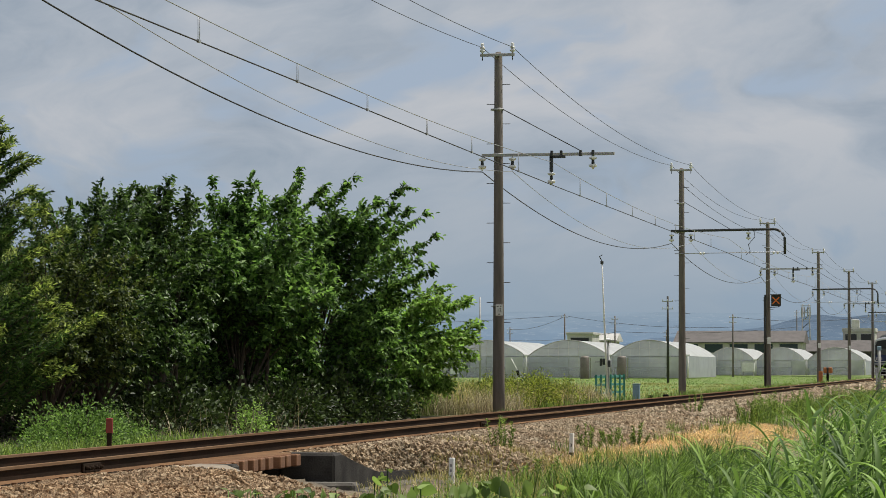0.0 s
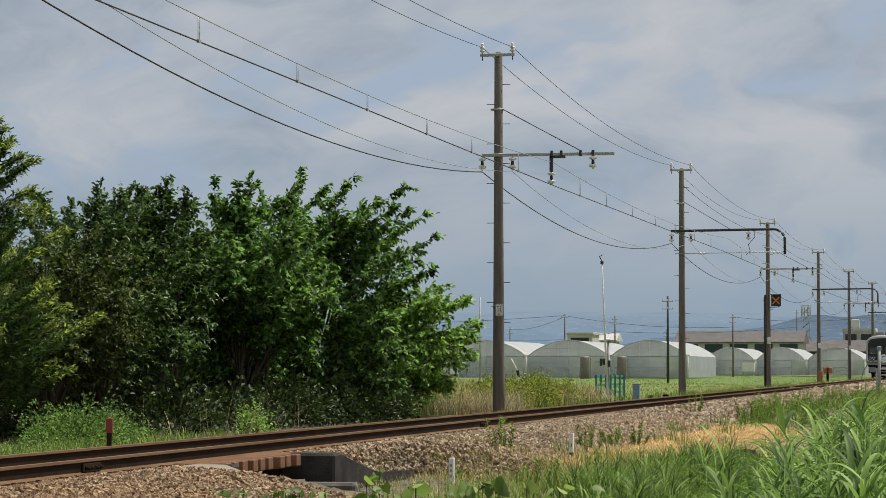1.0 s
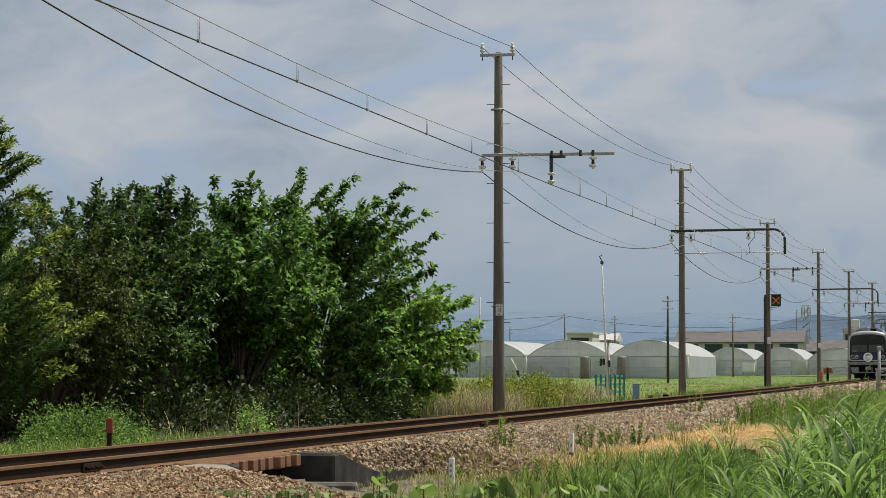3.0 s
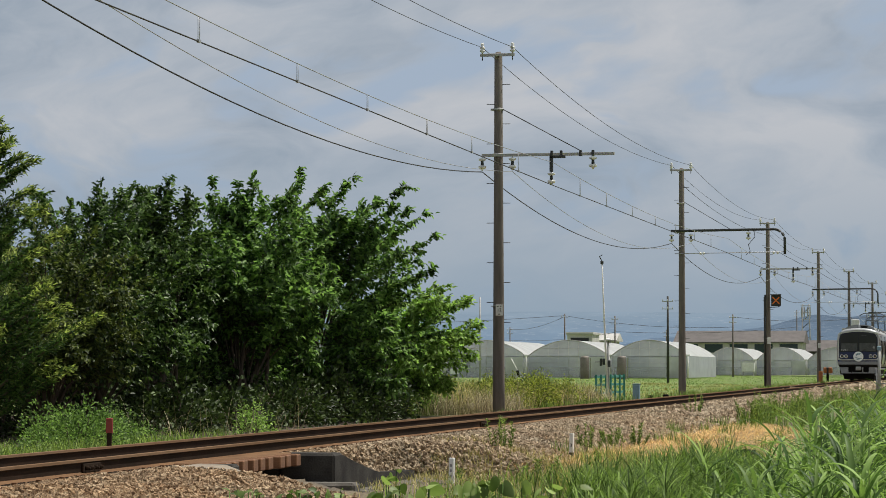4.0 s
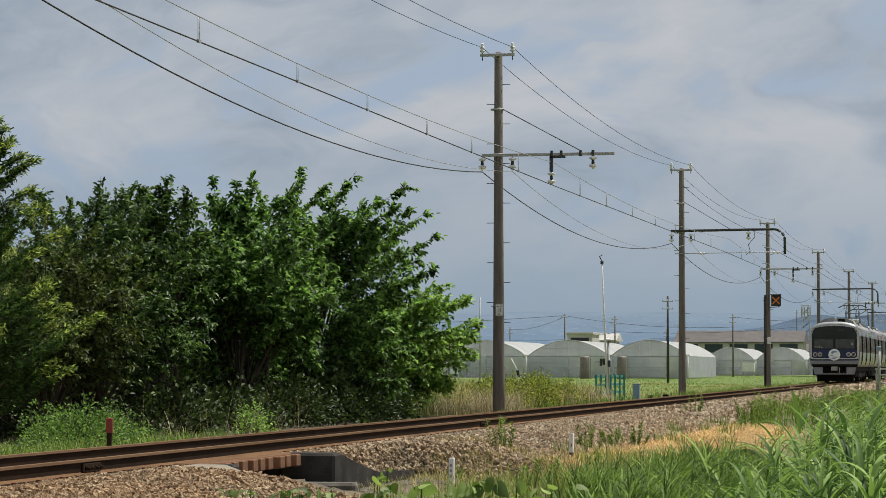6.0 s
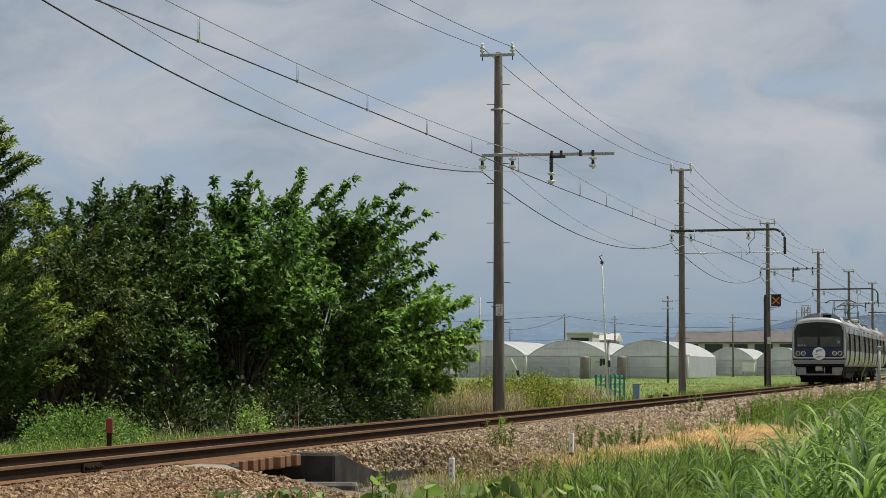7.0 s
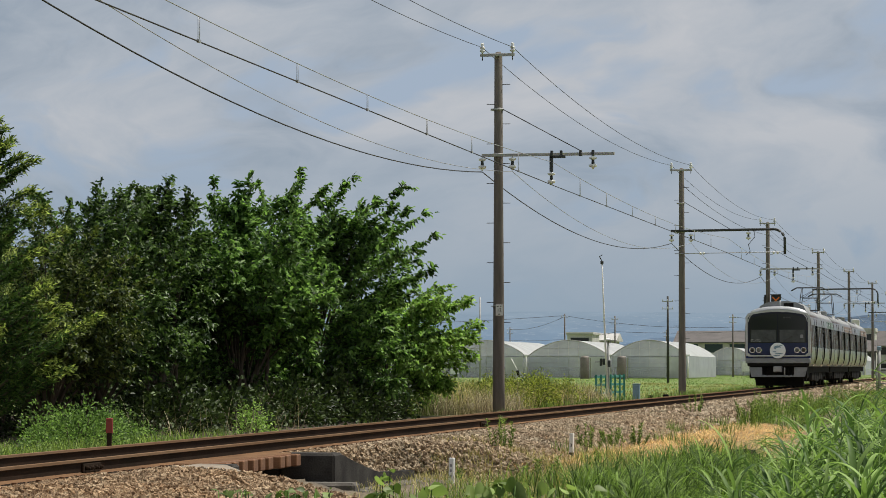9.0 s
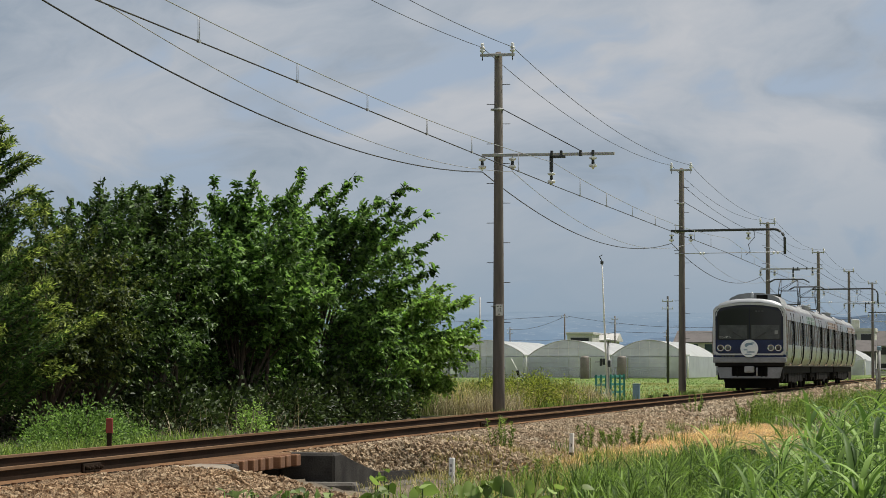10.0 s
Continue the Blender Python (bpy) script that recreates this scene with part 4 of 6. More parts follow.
def front_face(train):
    """The cab end: silver surround, dark glazed upper part, navy band and lower grey bands."""
    # silver surround, a rounded frame that stands proud
    def loop(sx, ztop, zbot, bow):
        pts = []
        for k in range(9):
            a = math.pi * k / 8
            x = -math.cos(a)
            pts.append((x * sx, ztop - bow * x * x - (0.12 if abs(x) > 0.98 else 0.0)))
        return pts + [(sx, zbot + 0.1), (sx - 0.12, zbot), (-(sx - 0.12), zbot), (-sx, zbot + 0.1)]

    def ring(bm, o, i, y0, y1):
        A = [bm.verts.new((x, y0, z)) for x, z in o]
        B = [bm.verts.new((x, y0, z)) for x, z in i]
        C = [bm.verts.new((x, y1, z)) for x, z in o]
        D = [bm.verts.new((x, y1 + 0.02, z)) for x, z in i]
        n = len(o)
        for k in range(n):
            j = (k + 1) % n
            bm.faces.new((A[k], A[j], B[j], B[k]))
            bm.faces.new((A[k], C[k], C[j], A[j]))
            bm.faces.new((B[k], B[j], D[j], D[k]))
        bmesh.ops.recalc_face_normals(bm, faces=bm.faces)

    bm = bmesh.new()
    prism(bm, body_outline(0.02), 0.10, 0.30)
    shell = part("cab_front", bm, M["silver"], train, "silver grey rounded cab front")
    # eaves: the bright curved brow that turns back into the roof
    bm = bmesh.new()
    outer = [(x, z) for x, z in body_outline() if z > 2.8]
    inner = [(x * 0.93, z - 0.13) for x, z in outer]
    order = sorted(range(len(outer)), key=lambda k: outer[k][0])
    o = [outer[k] for k in order]
    i = [inner[k] for k in order]
    A = [bm.verts.new((x, 0.02, z)) for x, z in i]
    B = [bm.verts.new((x, 0.06, z * 0.985 + 0.03)) for x, z in o]
    C = [bm.verts.new((x, 0.32, z + 0.004)) for x, z in o]
    for k in range(len(o) - 1):
        bm.faces.new((A[k], A[k + 1], B[k + 1], B[k]))
        bm.faces.new((B[k], B[k + 1], C[k + 1], C[k]))
    bmesh.ops.recalc_face_normals(bm, faces=bm.faces)
    part("brow", bm, M["silver"], train, smooth=True)
    bm = bmesh.new()
    ring(bm, loop(1.335, 3.25, 1.31, 0.17), loop(1.25, 3.17, 1.37, 0.16), 0.0, 0.12)
    part("surround", bm, M["silver"], train, "silver surround of the cab windows")
    bm = bmesh.new()
    prism(bm, loop(1.255, 3.175, 1.365, 0.16), 0.03, 0.12)
    part("mask", bm, M["mask"], train, "blue-black glossy window surround")
    bm = box(bmesh.new(), -1.23, 1.23, 0.018, 0.05, 1.385, 1.875, 0.01)
    part("nose_panel", bm, M["navy"], train, "navy blue glossy front panel")
    # windscreens, in two halves, each with an opaque panel painted as the cab behind
    for s in (-1, 1):
        bm = bmesh.new()
        xa, xb = (0.015, 1.165) if s > 0 else (-1.165, -0.015)
        bow = lambda x: 3.10 - 0.14 * x * x
        out = [(xa, 1.885), (xb, 1.885), (xb, bow(xb)), ((xa + xb) / 2, bow((xa + xb) / 2)), (xa, bow(xa))]
        prism(bm, out, 0.012, 0.028)
        pane = part("windscreen", bm, M["window"], train, "dark tinted windscreen half")
        bm = bmesh.new()
        tube(bm, [(s * 0.25, 0.0, 1.94), (s * 0.62, 0.002, 2.16)], 0.012, 6)
        part("wiper", bm, M["black"], train)
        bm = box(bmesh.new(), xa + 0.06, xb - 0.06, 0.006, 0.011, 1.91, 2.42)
        part("interior_panel", bm, M["pane"], train, "opaque grey panel standing in for the cab interior")
    for k in range(3):
        bm = box(bmesh.new(), 0.22 + k * 0.11, 0.30 + k * 0.11, 0.004, 0.011, 2.90, 2.96)
        part("destination_lettering", bm, M["dark_steel"], train)
    bm = box(bmesh.new(), 0.93, 1.05, 0.0, 0.005, 2.08, 2.22)
    part("notice", bm, M["skirt"], train)
    letter("\u30ef\u30f3\u30de\u30f3", 0.115, pose(-0.90, 0.002, 1.965, 90), M["white"], train, "lettering")
    # lamps: paired round headlights each side
    for s in (-1, 1):
        for dx, lit in ((0.79, True), (1.06, False)):
            bm = lathe(bmesh.new(), [(0.125, 0.035), (0.125, -0.035), (0.092, -0.03), (0.085, 0.01)], 24, (s * dx, 0.0, 1.575), "Y")
            lamp = part("headlight", bm, M["chrome"], train, "round headlight in a chrome ring")
            bm = lathe(bmesh.new(), [(0.083, 0.012), (0.08, -0.012), (0.03, -0.02)], 20, (s * dx, -0.002, 1.575), "Y")
            part("lens", bm, M["lens"] if lit else M["lens_dark"], lamp)
    # round head board with plain shapes
    bm = lathe(bmesh.new(), [(0.325, 0.02), (0.325, -0.02), (0.31, -0.025)], 40, (0, -0.03, 1.555), "Y")
    board = part("head_board", bm, M["board"], train, "round white head board with pale blue shapes")
    for cx, cz, rx, rz, mt in ((-0.02, 0.12, 0.15, 0.09, "blue_grey"), (0.06, 0.02, 0.16, 0.11, "board"), (-0.1, -0.05, 0.12, 0.02, "blue_grey"), (0.05, -0.13, 0.18, 0.025, "blue_grey"), (-0.04, -0.21, 0.14, 0.02, "blue_grey"), (0.12, 0.2, 0.08, 0.02, "blue_grey")):
        bm = bmesh.new()
        vs = [bm.verts.new((cx + rx * math.cos(a), -0.058 - 0.003 * mt.count("o"), 1.555 + cz + rz * math.sin(a))) for a in np.linspace(0, 2 * math.pi, 17)[:-1]]
        bm.faces.new(vs)
        r = bmesh.ops.extrude_face_region(bm, geom=list(bm.faces))
        for v in r["geom"]:
            if isinstance(v, bmesh.types.BMVert):
                v.co.y += 0.004
        tagged(part("emblem", bm, M[mt], board))
    # lower bands
    for z0, z1, w, mt, nm in ((1.22, 1.33, 1.335, "navy", "number_panel"), (1.03, 1.235, 1.345, "skirt", "bumper_band"), (0.90, 1.03, 1.27, "under", "lower_band")):
        bm = box(bmesh.new(), -w, w, 0.04 if mt != "skirt" else 0.01, 0.35, z0, z1, 0.02)
        part(nm, bm, M[mt], train)
    for k in range(4):
        bm = box(bmesh.new(), -1.03 + k * 0.13, -0.94 + k * 0.13, 0.034, 0.04, 1.245, 1.315)
        part("number_bar", bm, M["dark_steel"], train)
    # skirt and obstacle guard
    bm = bmesh.new()
    for s in (-1, 1):
        prism(bm, [(s * 0.66, 0.86), (s * 1.2, 0.86), (s * 1.1, 0.46), (s * 0.66, 0.46)], 0.06, 0.5)
    box(bm, -0.68, 0.68, 0.07, 0.3, 0.455, 0.54, 0.01)
    part("skirt", bm, M["skirt"], train, "light grey skirt with a dark recess")
    # Solid dark boxes put in where the space behind the skirt is shaded.
    bm = bmesh.new()
    box(bm, -1.2, 1.2, 0.25, 0.6, 0.4, 0.9)
    box(bm, -1.0, 1.0, 0.9, 1.25, 0.09, 0.5)
    part("recess", bm, M["under"], train)
    bm = bmesh.new()
    box(bm, -0.17, 0.17, -0.25, 0.3, 0.66, 0.9, 0.03)
    box(bm, -0.08, 0.08, -0.27, -0.2, 0.70, 0.84, 0.01)
    lathe(bm, [(0.03, 0), (0.03, 0.3)], 8, (0.28, -0.1, 0.55))
    part("coupler", bm, M["galvanised"], train, "steel coupler head")
    for s in (-0.45, 0.45, 0.6):
        part("hose", tube(bmesh.new(), [(s, 0.1, 0.85), (s, -0.02, 0.7), (s, 0.05, 0.52)], 0.025, 6), M["under"], train)


def build_train():
    train = thing("train", "three-car electric train, stainless steel with a navy blue front", "train")
    for k in range(3):
        y0 = k * (CAR + GAP)
        build_car(train, y0, k == 0)
        # roof gear
        for a in ((2.2,) if k != 1 else (5.0,)) + (10.5,):
            bm = bmesh.new()
            low = 1.0 if k == 0 and a < 3 else 0.5
            prism(bm, [(x * 1.02, 3.25 + (z - 3.25) * (low if z > 3.3 else 1)) for x, z in ((-1.0, 3.25), (-0.9, 3.46), (-0.62, 3.60), (-0.25, 3.66), (0.25, 3.66), (0.62, 3.60), (0.9, 3.46), (1.0, 3.25))], y0 + a, y0 + a + 2.9)
            unit_ob = part("air_conditioner", bm, M["roof_grey"], train, "grey roof air conditioner")
            if low == 1.0:
                bm = box(bmesh.new(), 0.08, 0.5, y0 + a - 0.006, y0 + a + 0.01, 3.42, 3.58, 0.0)
                part("grille", bm, M["under"], unit_ob)
        if k < 2:
            bm = box(bmesh.new(), -1.0, 1.0, y0 + CAR - 0.02, y0 + CAR + GAP + 0.02, 0.95, 3.1, 0.05)
            part("gangway", bm, M["under"], train)
        for a in (6.5, 8.3):
            bm = lathe(bmesh.new(), [(0.17, 3.3), (0.17, 3.58), (0.2, 3.6), (0.2, 3.64)], 14, (0.35, y0 + a, 0))
            part("vent", bm, M["roof_grey"], train)
    bm = lathe(bmesh.new(), [(0.05, 3.35), (0.05, 3.62), (0.03, 3.66)], 10, (0.0, 1.3, 0))
    part("aerial", bm, M["silver"], train)
    front_face(train)
    # two diamond collectors over the middle car
    for py in (19.8, 31.6):
        bm = bmesh.new()
        for s in (-0.45, 0.45):
            tube(bm, [(s, py - 0.6, 3.62), (s, py + 0.6, 3.62)], 0.022, 6)
        for e in (-0.6, 0.6):
            tube(bm, [(-0.45, py + e, 3.62), (0.45, py + e, 3.62)], 0.018, 6)
        pan = part("pantograph", bm, M["dark_steel"], train, "raised dark steel pantograph")
        for s in (-0.45, 0.45):
            for e in (-1, 1):
                arm = [(s, py + e * 0.5, 3.62), (s * 0.9, py + e * 0.75, 4.22), (s * 0.8, py + e * 0.12, 4.70)]
                part("arm", tube(bmesh.new(), arm, 0.019, 6), M["dark_steel"], pan)
                bm = bmesh.new()
                insulator(bm, s, py + e * 0.55, 3.38, True, 0.8)
                part("insulator", bm, M["porcelain"], pan, "white porcelain insulator")
        for e in (-1, 1):
            part("brace", tube(bmesh.new(), [(-0.42, py + e * 0.75, 4.22), (0.42, py + e * 0.75, 4.22)], 0.012, 6), M["dark_steel"], pan)
            part("brace", tube(bmesh.new(), [(-0.42, py + e * 0.75, 4.22), (0.36, py + e * 0.12, 4.70)], 0.011, 6), M["dark_steel"], pan)
            head = [(-0.88, py + e * 0.12, 4.58), (-0.62, py + e * 0.12, 4.72), (0.62, py + e * 0.12, 4.72), (0.88, py + e * 0.12, 4.58)]
            part("collector_head", tube(bmesh.new(), head, 0.028, 6), M["dark_steel"], pan)
    return train


# ---------------------------------------------------------------- greenhouses
def arch(w, eave, ridge, n=12):
    return [(w * (k / n - 0.5), eave + (ridge - eave) * math.sin(math.pi * k / n) ** 0.85) for k in range(n + 1)]


def build_greenhouse(x0, x1, y, length, eave, ridge, base, group):
    g = thing("greenhouse", "white plastic film tunnel greenhouse with a translucent gable", "greenhouse", group, pose((x0 + x1) / 2, y, base))
    w = x1 - x0 - 0.05
    top = arch(w, eave, ridge)
    out = [(-w / 2, 0)] + top + [(w / 2, 0)]
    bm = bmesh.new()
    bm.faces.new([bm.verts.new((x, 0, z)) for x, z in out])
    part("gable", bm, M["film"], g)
    bm = bmesh.new()
    bm.faces.new([bm.verts.new((x, length, z)) for x, z in out])
    part("gable", bm, M["film_roof"], g)
    bm = bmesh.new()
    prism(bm, top, 0.03, length, 0, False)
    part("roof", bm, M["film_roof"], g, "taut white film roof", smooth=True)
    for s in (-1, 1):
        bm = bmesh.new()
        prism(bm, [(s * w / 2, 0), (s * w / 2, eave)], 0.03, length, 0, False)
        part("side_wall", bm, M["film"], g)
    # steel frame of the gable
    bm = tube(bmesh.new(), [(x, -0.04, z) for x, z in top], 0.05, 6)
    part("hoop", bm, M["galvanised"], g)
    n = 8
    for k in range(n + 1):
        x = w * (k / n - 0.5)
        z = eave + (ridge - eave) * math.sin(math.pi * k / n) ** 0.85
        part("mullion", tube(bmesh.new(), [(x, -0.03, 0), (x, -0.03, z)], 0.055 if k in (0, n) else 0.014, 6), M["white"] if k in (0, n) else M["galvanised"], g)
    for z in (0.6, 1.35, eave, eave + (ridge - eave) * 0.5):
        ww = w / 2 if z <= eave else w * 0.36
        part("rail", tube(bmesh.new(), [(-ww, -0.03, z), (ww, -0.03, z)], 0.015, 6), M["galvanised"], g)
    # hoops, ties and posts inside, half seen through the film
    for q in range(1, int(length / 3)):
        yy = q * 3.0
        bm = tube(bmesh.new(), [(x * 0.985, yy, z - 0.04) for x, z in top], 0.03, 5)
        part("inner_hoop", bm, M["galvanised"], g)
        part("tie", tube(bmesh.new(), [(-w / 2, yy, eave), (w / 2, yy, eave)], 0.02, 5), M["galvanised"], g)
    for k in range(1, 12):
        x = w * (k / 12 - 0.5)
        part("inner_post", tube(bmesh.new(), [(x, 1.4 + (k % 3), 0), (x + 0.12 * (k % 2), 1.4 + (k % 3), eave * (0.72 if k % 2 else 0.95))], 0.022, 5), M["dark_steel"], g)
    # a second film hangs over the lower gable; rain pipes at the valleys
    bm = box(bmesh.new(), -w / 2 + 0.1, w / 2 - 0.1, -0.075, -0.065, 0.05, 0.98)
    part("curtain", bm, M["film_low"], g, "loose lower film curtain")
    part("rain_pipe", tube(bmesh.new(), [(w / 2 + 0.02, -0.12, 0), (w / 2 + 0.02, -0.12, eave + 0.1)], 0.075, 8), M["white"], g)
    part("gutter_end", box(bmesh.new(), w / 2 - 0.18, w / 2 + 0.2, -0.2, 0.2, eave, eave + 0.16, 0.02), M["white"], g)
    bm = box(bmesh.new(), 0.35 * w - 0.8, 0.35 * w + 0.8, -0.08, -0.02, 0, min(1.9, eave), 0.01)
    part("door", bm, M["film_roof"], g)
    return g


# ---------------------------------------------------------------- trees and plants
BOUGHS = []


def leafy_shoots(rng, start, d, length, leaf_len, lean, m=12):
    """Leaves in two ranks along shoots that bow a little under them."""
    n = len(start)
    side = unit(np.cross(d, np.array([0, 0, 1.0])) + rng.normal(0, 0.45, (n, 3)))
    pos, dirs, ups, lens = [], [], [], []
    for k in range(m):
        f = 0.10 + 0.90 * (k + rng.uniform(-0.3, 0.3, n)) / (m - 1)
        s = (1 if k % 2 else -1) if k < m - 1 else 0
        bow = np.array([0.02 + 0.05 * lean, 0, -0.10]) * (f * f * length)[:, None]
        pos.append(start + d * (length * f)[:, None] + bow)
        dirs.append(unit(side * s * 0.95 + d * 0.65 + np.array([0.1 * lean, 0, -0.38]) + rng.normal(0, 0.28, (n, 3))))
        ups.append(unit(np.array([0, 0, 1.0]) + d * 0.3 + rng.normal(0, 0.45, (n, 3))))
        lens.append(leaf_len * rng.uniform(0.55, 1.2, n) * (0.7 + 1.1 * f * (1.15 - f)))
    pos, dirs, ups, lens = (np.concatenate(a) for a in (pos, dirs, ups, lens))
    return leaves_geo(pos, dirs, ups, lens, lens * rng.uniform(0.52, 0.74, len(lens)))


def build_tree(seed, x, y, reach, low, high, boughs, shoots, leaf_len, material, label, lean=0.0, wand=(0.5, 1.0), leaders=(), sway=0.5):
    """Stems that fan out into curving boughs, each set with leafy shoots; the boughs stir in the wind."""
    rng = np.random.default_rng(seed)
    z0 = float(ground_z(x, y))
    t = thing("tree", label, "tree", "trees beside the track", pose(x, y, z0))
    wood = bmesh.new()
    cz, hz = (low + high) / 2, (high - low) / 2
    for k in range(7):
        a = 2 * math.pi * (k + rng.random()) / 7
        top = Vector((math.cos(a) * reach * 0.35 + lean * 0.3, math.sin(a) * reach * 0.35, cz * rng.uniform(0.7, 1.0)))
        b0 = Vector((rng.normal(0, 0.2), rng.normal(0, 0.2), -0.3))
        tube(wood, [b0, b0.lerp(top, 0.5) + Vector(rng.normal(0, 0.06, 3)), top], [0.055, 0.042, 0.025], 7)
    part("trunk", wood, M["bark"], t, "several thin grey-brown stems")
    # where the boughs end: all round the crown, few of them below
    u = unit(rng.normal(size=(boughs * 3, 3)))
    u = u[u[:, 2] > -0.8][:boughs]
    lump = 1.0 + 0.14 * np.sin(4 * np.arctan2(u[:, 1], u[:, 0]) + seed) + 0.12 * np.sin(6 * u[:, 2] + 2 * seed) + rng.normal(0, 0.07, len(u))
    end = u * lump[:, None] * np.array([reach, reach, hz]) + np.array([0, 0, cz])
    end[:, 0] += lean * np.clip(end[:, 2] / high, 0, 1.1)
    tips = rng.uniform(*wand, len(u)) * np.where(u[:, 2] > 0.15, 1.0, 0.55)
    if leaders:
        end = np.concatenate([np.array(leaders)[:, :3], end])
        tips = np.concatenate([np.array(leaders)[:, 3], tips])
    sector = (np.arctan2(end[:, 1], end[:, 0]) / (2 * math.pi) * 7).astype(int) % 7
    twig = bmesh.new()
    heap = {}
    for k, e in enumerate(end):
        o = np.array([e[0] * 0.22, e[1] * 0.22, max(0.3, e[2] * 0.42)])
        c = o + np.array([(e[0] - o[0]) * 0.35, (e[1] - o[1]) * 0.35, (e[2] - o[2]) * 0.75 + 0.1])
        f = np.concatenate([[1.0], 0.22 + 0.78 * rng.random(shoots) ** 0.75])
        P = (1 - f)[:, None] ** 2 * o + (2 * f * (1 - f))[:, None] * c + f[:, None] ** 2 * e
        T = unit((1 - f)[:, None] * (c - o) + f[:, None] * (e - c))
        d = unit(T * 0.75 + rng.normal(0, 0.50, P.shape) + np.array([0.16 * lean, 0, 0.22]))
        d[0] = unit(T[0] + np.array([0.7 * lean, 0, 0.30]) + rng.normal(0, 0.1, 3))
        L = rng.uniform(0.25, 0.58, len(f))
        L[0] = tips[k]
        # sprigs up the leading shoot
        q = int(3 + L[0] * 7)
        g = rng.uniform(0.0, 0.85, q)
        P2 = P[0] + d[0] * (L[0] * g)[:, None]
        d2 = unit(d[0] * 0.9 + rng.normal(0, 0.42, (q, 3)))
        S = np.concatenate([P + rng.normal(0, 0.05, P.shape), P2])
        D = np.concatenate([d, d2])
        L = np.concatenate([L, rng.uniform(0.16, 0.34, q) * (1.15 - 0.6 * g)])
        heap.setdefault(int(sector[k]), []).append((S, D, L))
        pts = [Vector((1 - w) ** 2 * o + 2 * w * (1 - w) * c + w * w * e) for w in (0, 0.35, 0.7, 1.0)]
        tube(twig, pts + [Vector(e + d[0] * tips[k] * 0.95)], [0.024, 0.017, 0.011, 0.007, 0.003], 4, False)
    tagged(part("limb", twig, M["bark"], t), kind="stuff")
    for g in sorted(heap):
        S, D, L = (np.concatenate(a) for a in zip(*heap[g]))
        v, fa = leafy_shoots(rng, S, D, L, leaf_len, lean)
        ob = tagged(raw("bough", v, fa, material, t), kind="stuff")
        BOUGHS.append((ob, sway))
    return t


def build_conifer(seed, x, y, radius, height, label):
    """A feathery evergreen: tiers of drooping boughs set with fine sprays."""
    rng = np.random.default_rng(seed)
    z0 = float(ground_z(x, y))
    t = thing("evergreen_tree", label, "tree", "trees beside the track", pose(x, y, z0))
    part("trunk", tube(bmesh.new(), [(0, 0, -0.3), (0.05, 0, height * 0.5), (0, 0, height)], [0.11, 0.07, 0.01], 8), M["bark"], t)
    bm = bmesh.new()
    P, D = [], []
    n = 62
    Y = []
    for k in range(n):
        z = 0.4 + (height - 0.5) * (k / n)
        reach = radius * (1 - (z / height) ** 1.4) * rng.uniform(0.5, 1.15) + 0.15
        a = k * 2.4 + rng.normal(0, 0.3)
        o = Vector((math.cos(a), math.sin(a), 0))
        pts = [Vector((0, 0, z)) + o * reach * s + Vector((0, 0, reach * (0.75 * s - 0.1 * s * s))) for s in (0, 0.4, 0.75, 1.0)]
        tube(bm, pts, [0.02, 0.014, 0.009, 0.004], 5, False)
        m = int(110 + reach * 280)
        s = rng.uniform(0.15, 1.0, m)
        base = np.array([list(o * reach * q + Vector((0, 0, z + reach * (0.75 * q - 0.1 * q * q)))) for q in s])
        P.append(base + rng.normal(0, 0.05, (m, 3)) * np.array([1, 1, 0.5]))
        D.append(unit(np.array(o)[None] * 0.9 + rng.normal(0, 0.6, (m, 3)) + np.array([0, 0, 0.35])))
        # Yellow-green tips gather on the sun side, so their colour carries sunlight.
        Y.append((s > 0.72) & (rng.random(m) < (0.75 if o.x > -0.3 else 0.25)))
    part("bough", bm, M["bark"], t)
    P, D = np.concatenate(P), np.concatenate(D)
    L = rng.uniform(0.05, 0.115, len(P))
    Y = np.concatenate(Y)
    U = unit(rng.normal(0, 0.5, P.shape) + np.array([0, 0, 1.0]))
    for name, q, mt in (("crown", ~Y, "leaf_fine"), ("sunlit_sprays", Y, "leaf_tip")):
        v, f = leaves_geo(P[q], D[q], U[q], L[q], L[q] * 0.3)
        raw(name, v, f, M[mt], t)
    return t


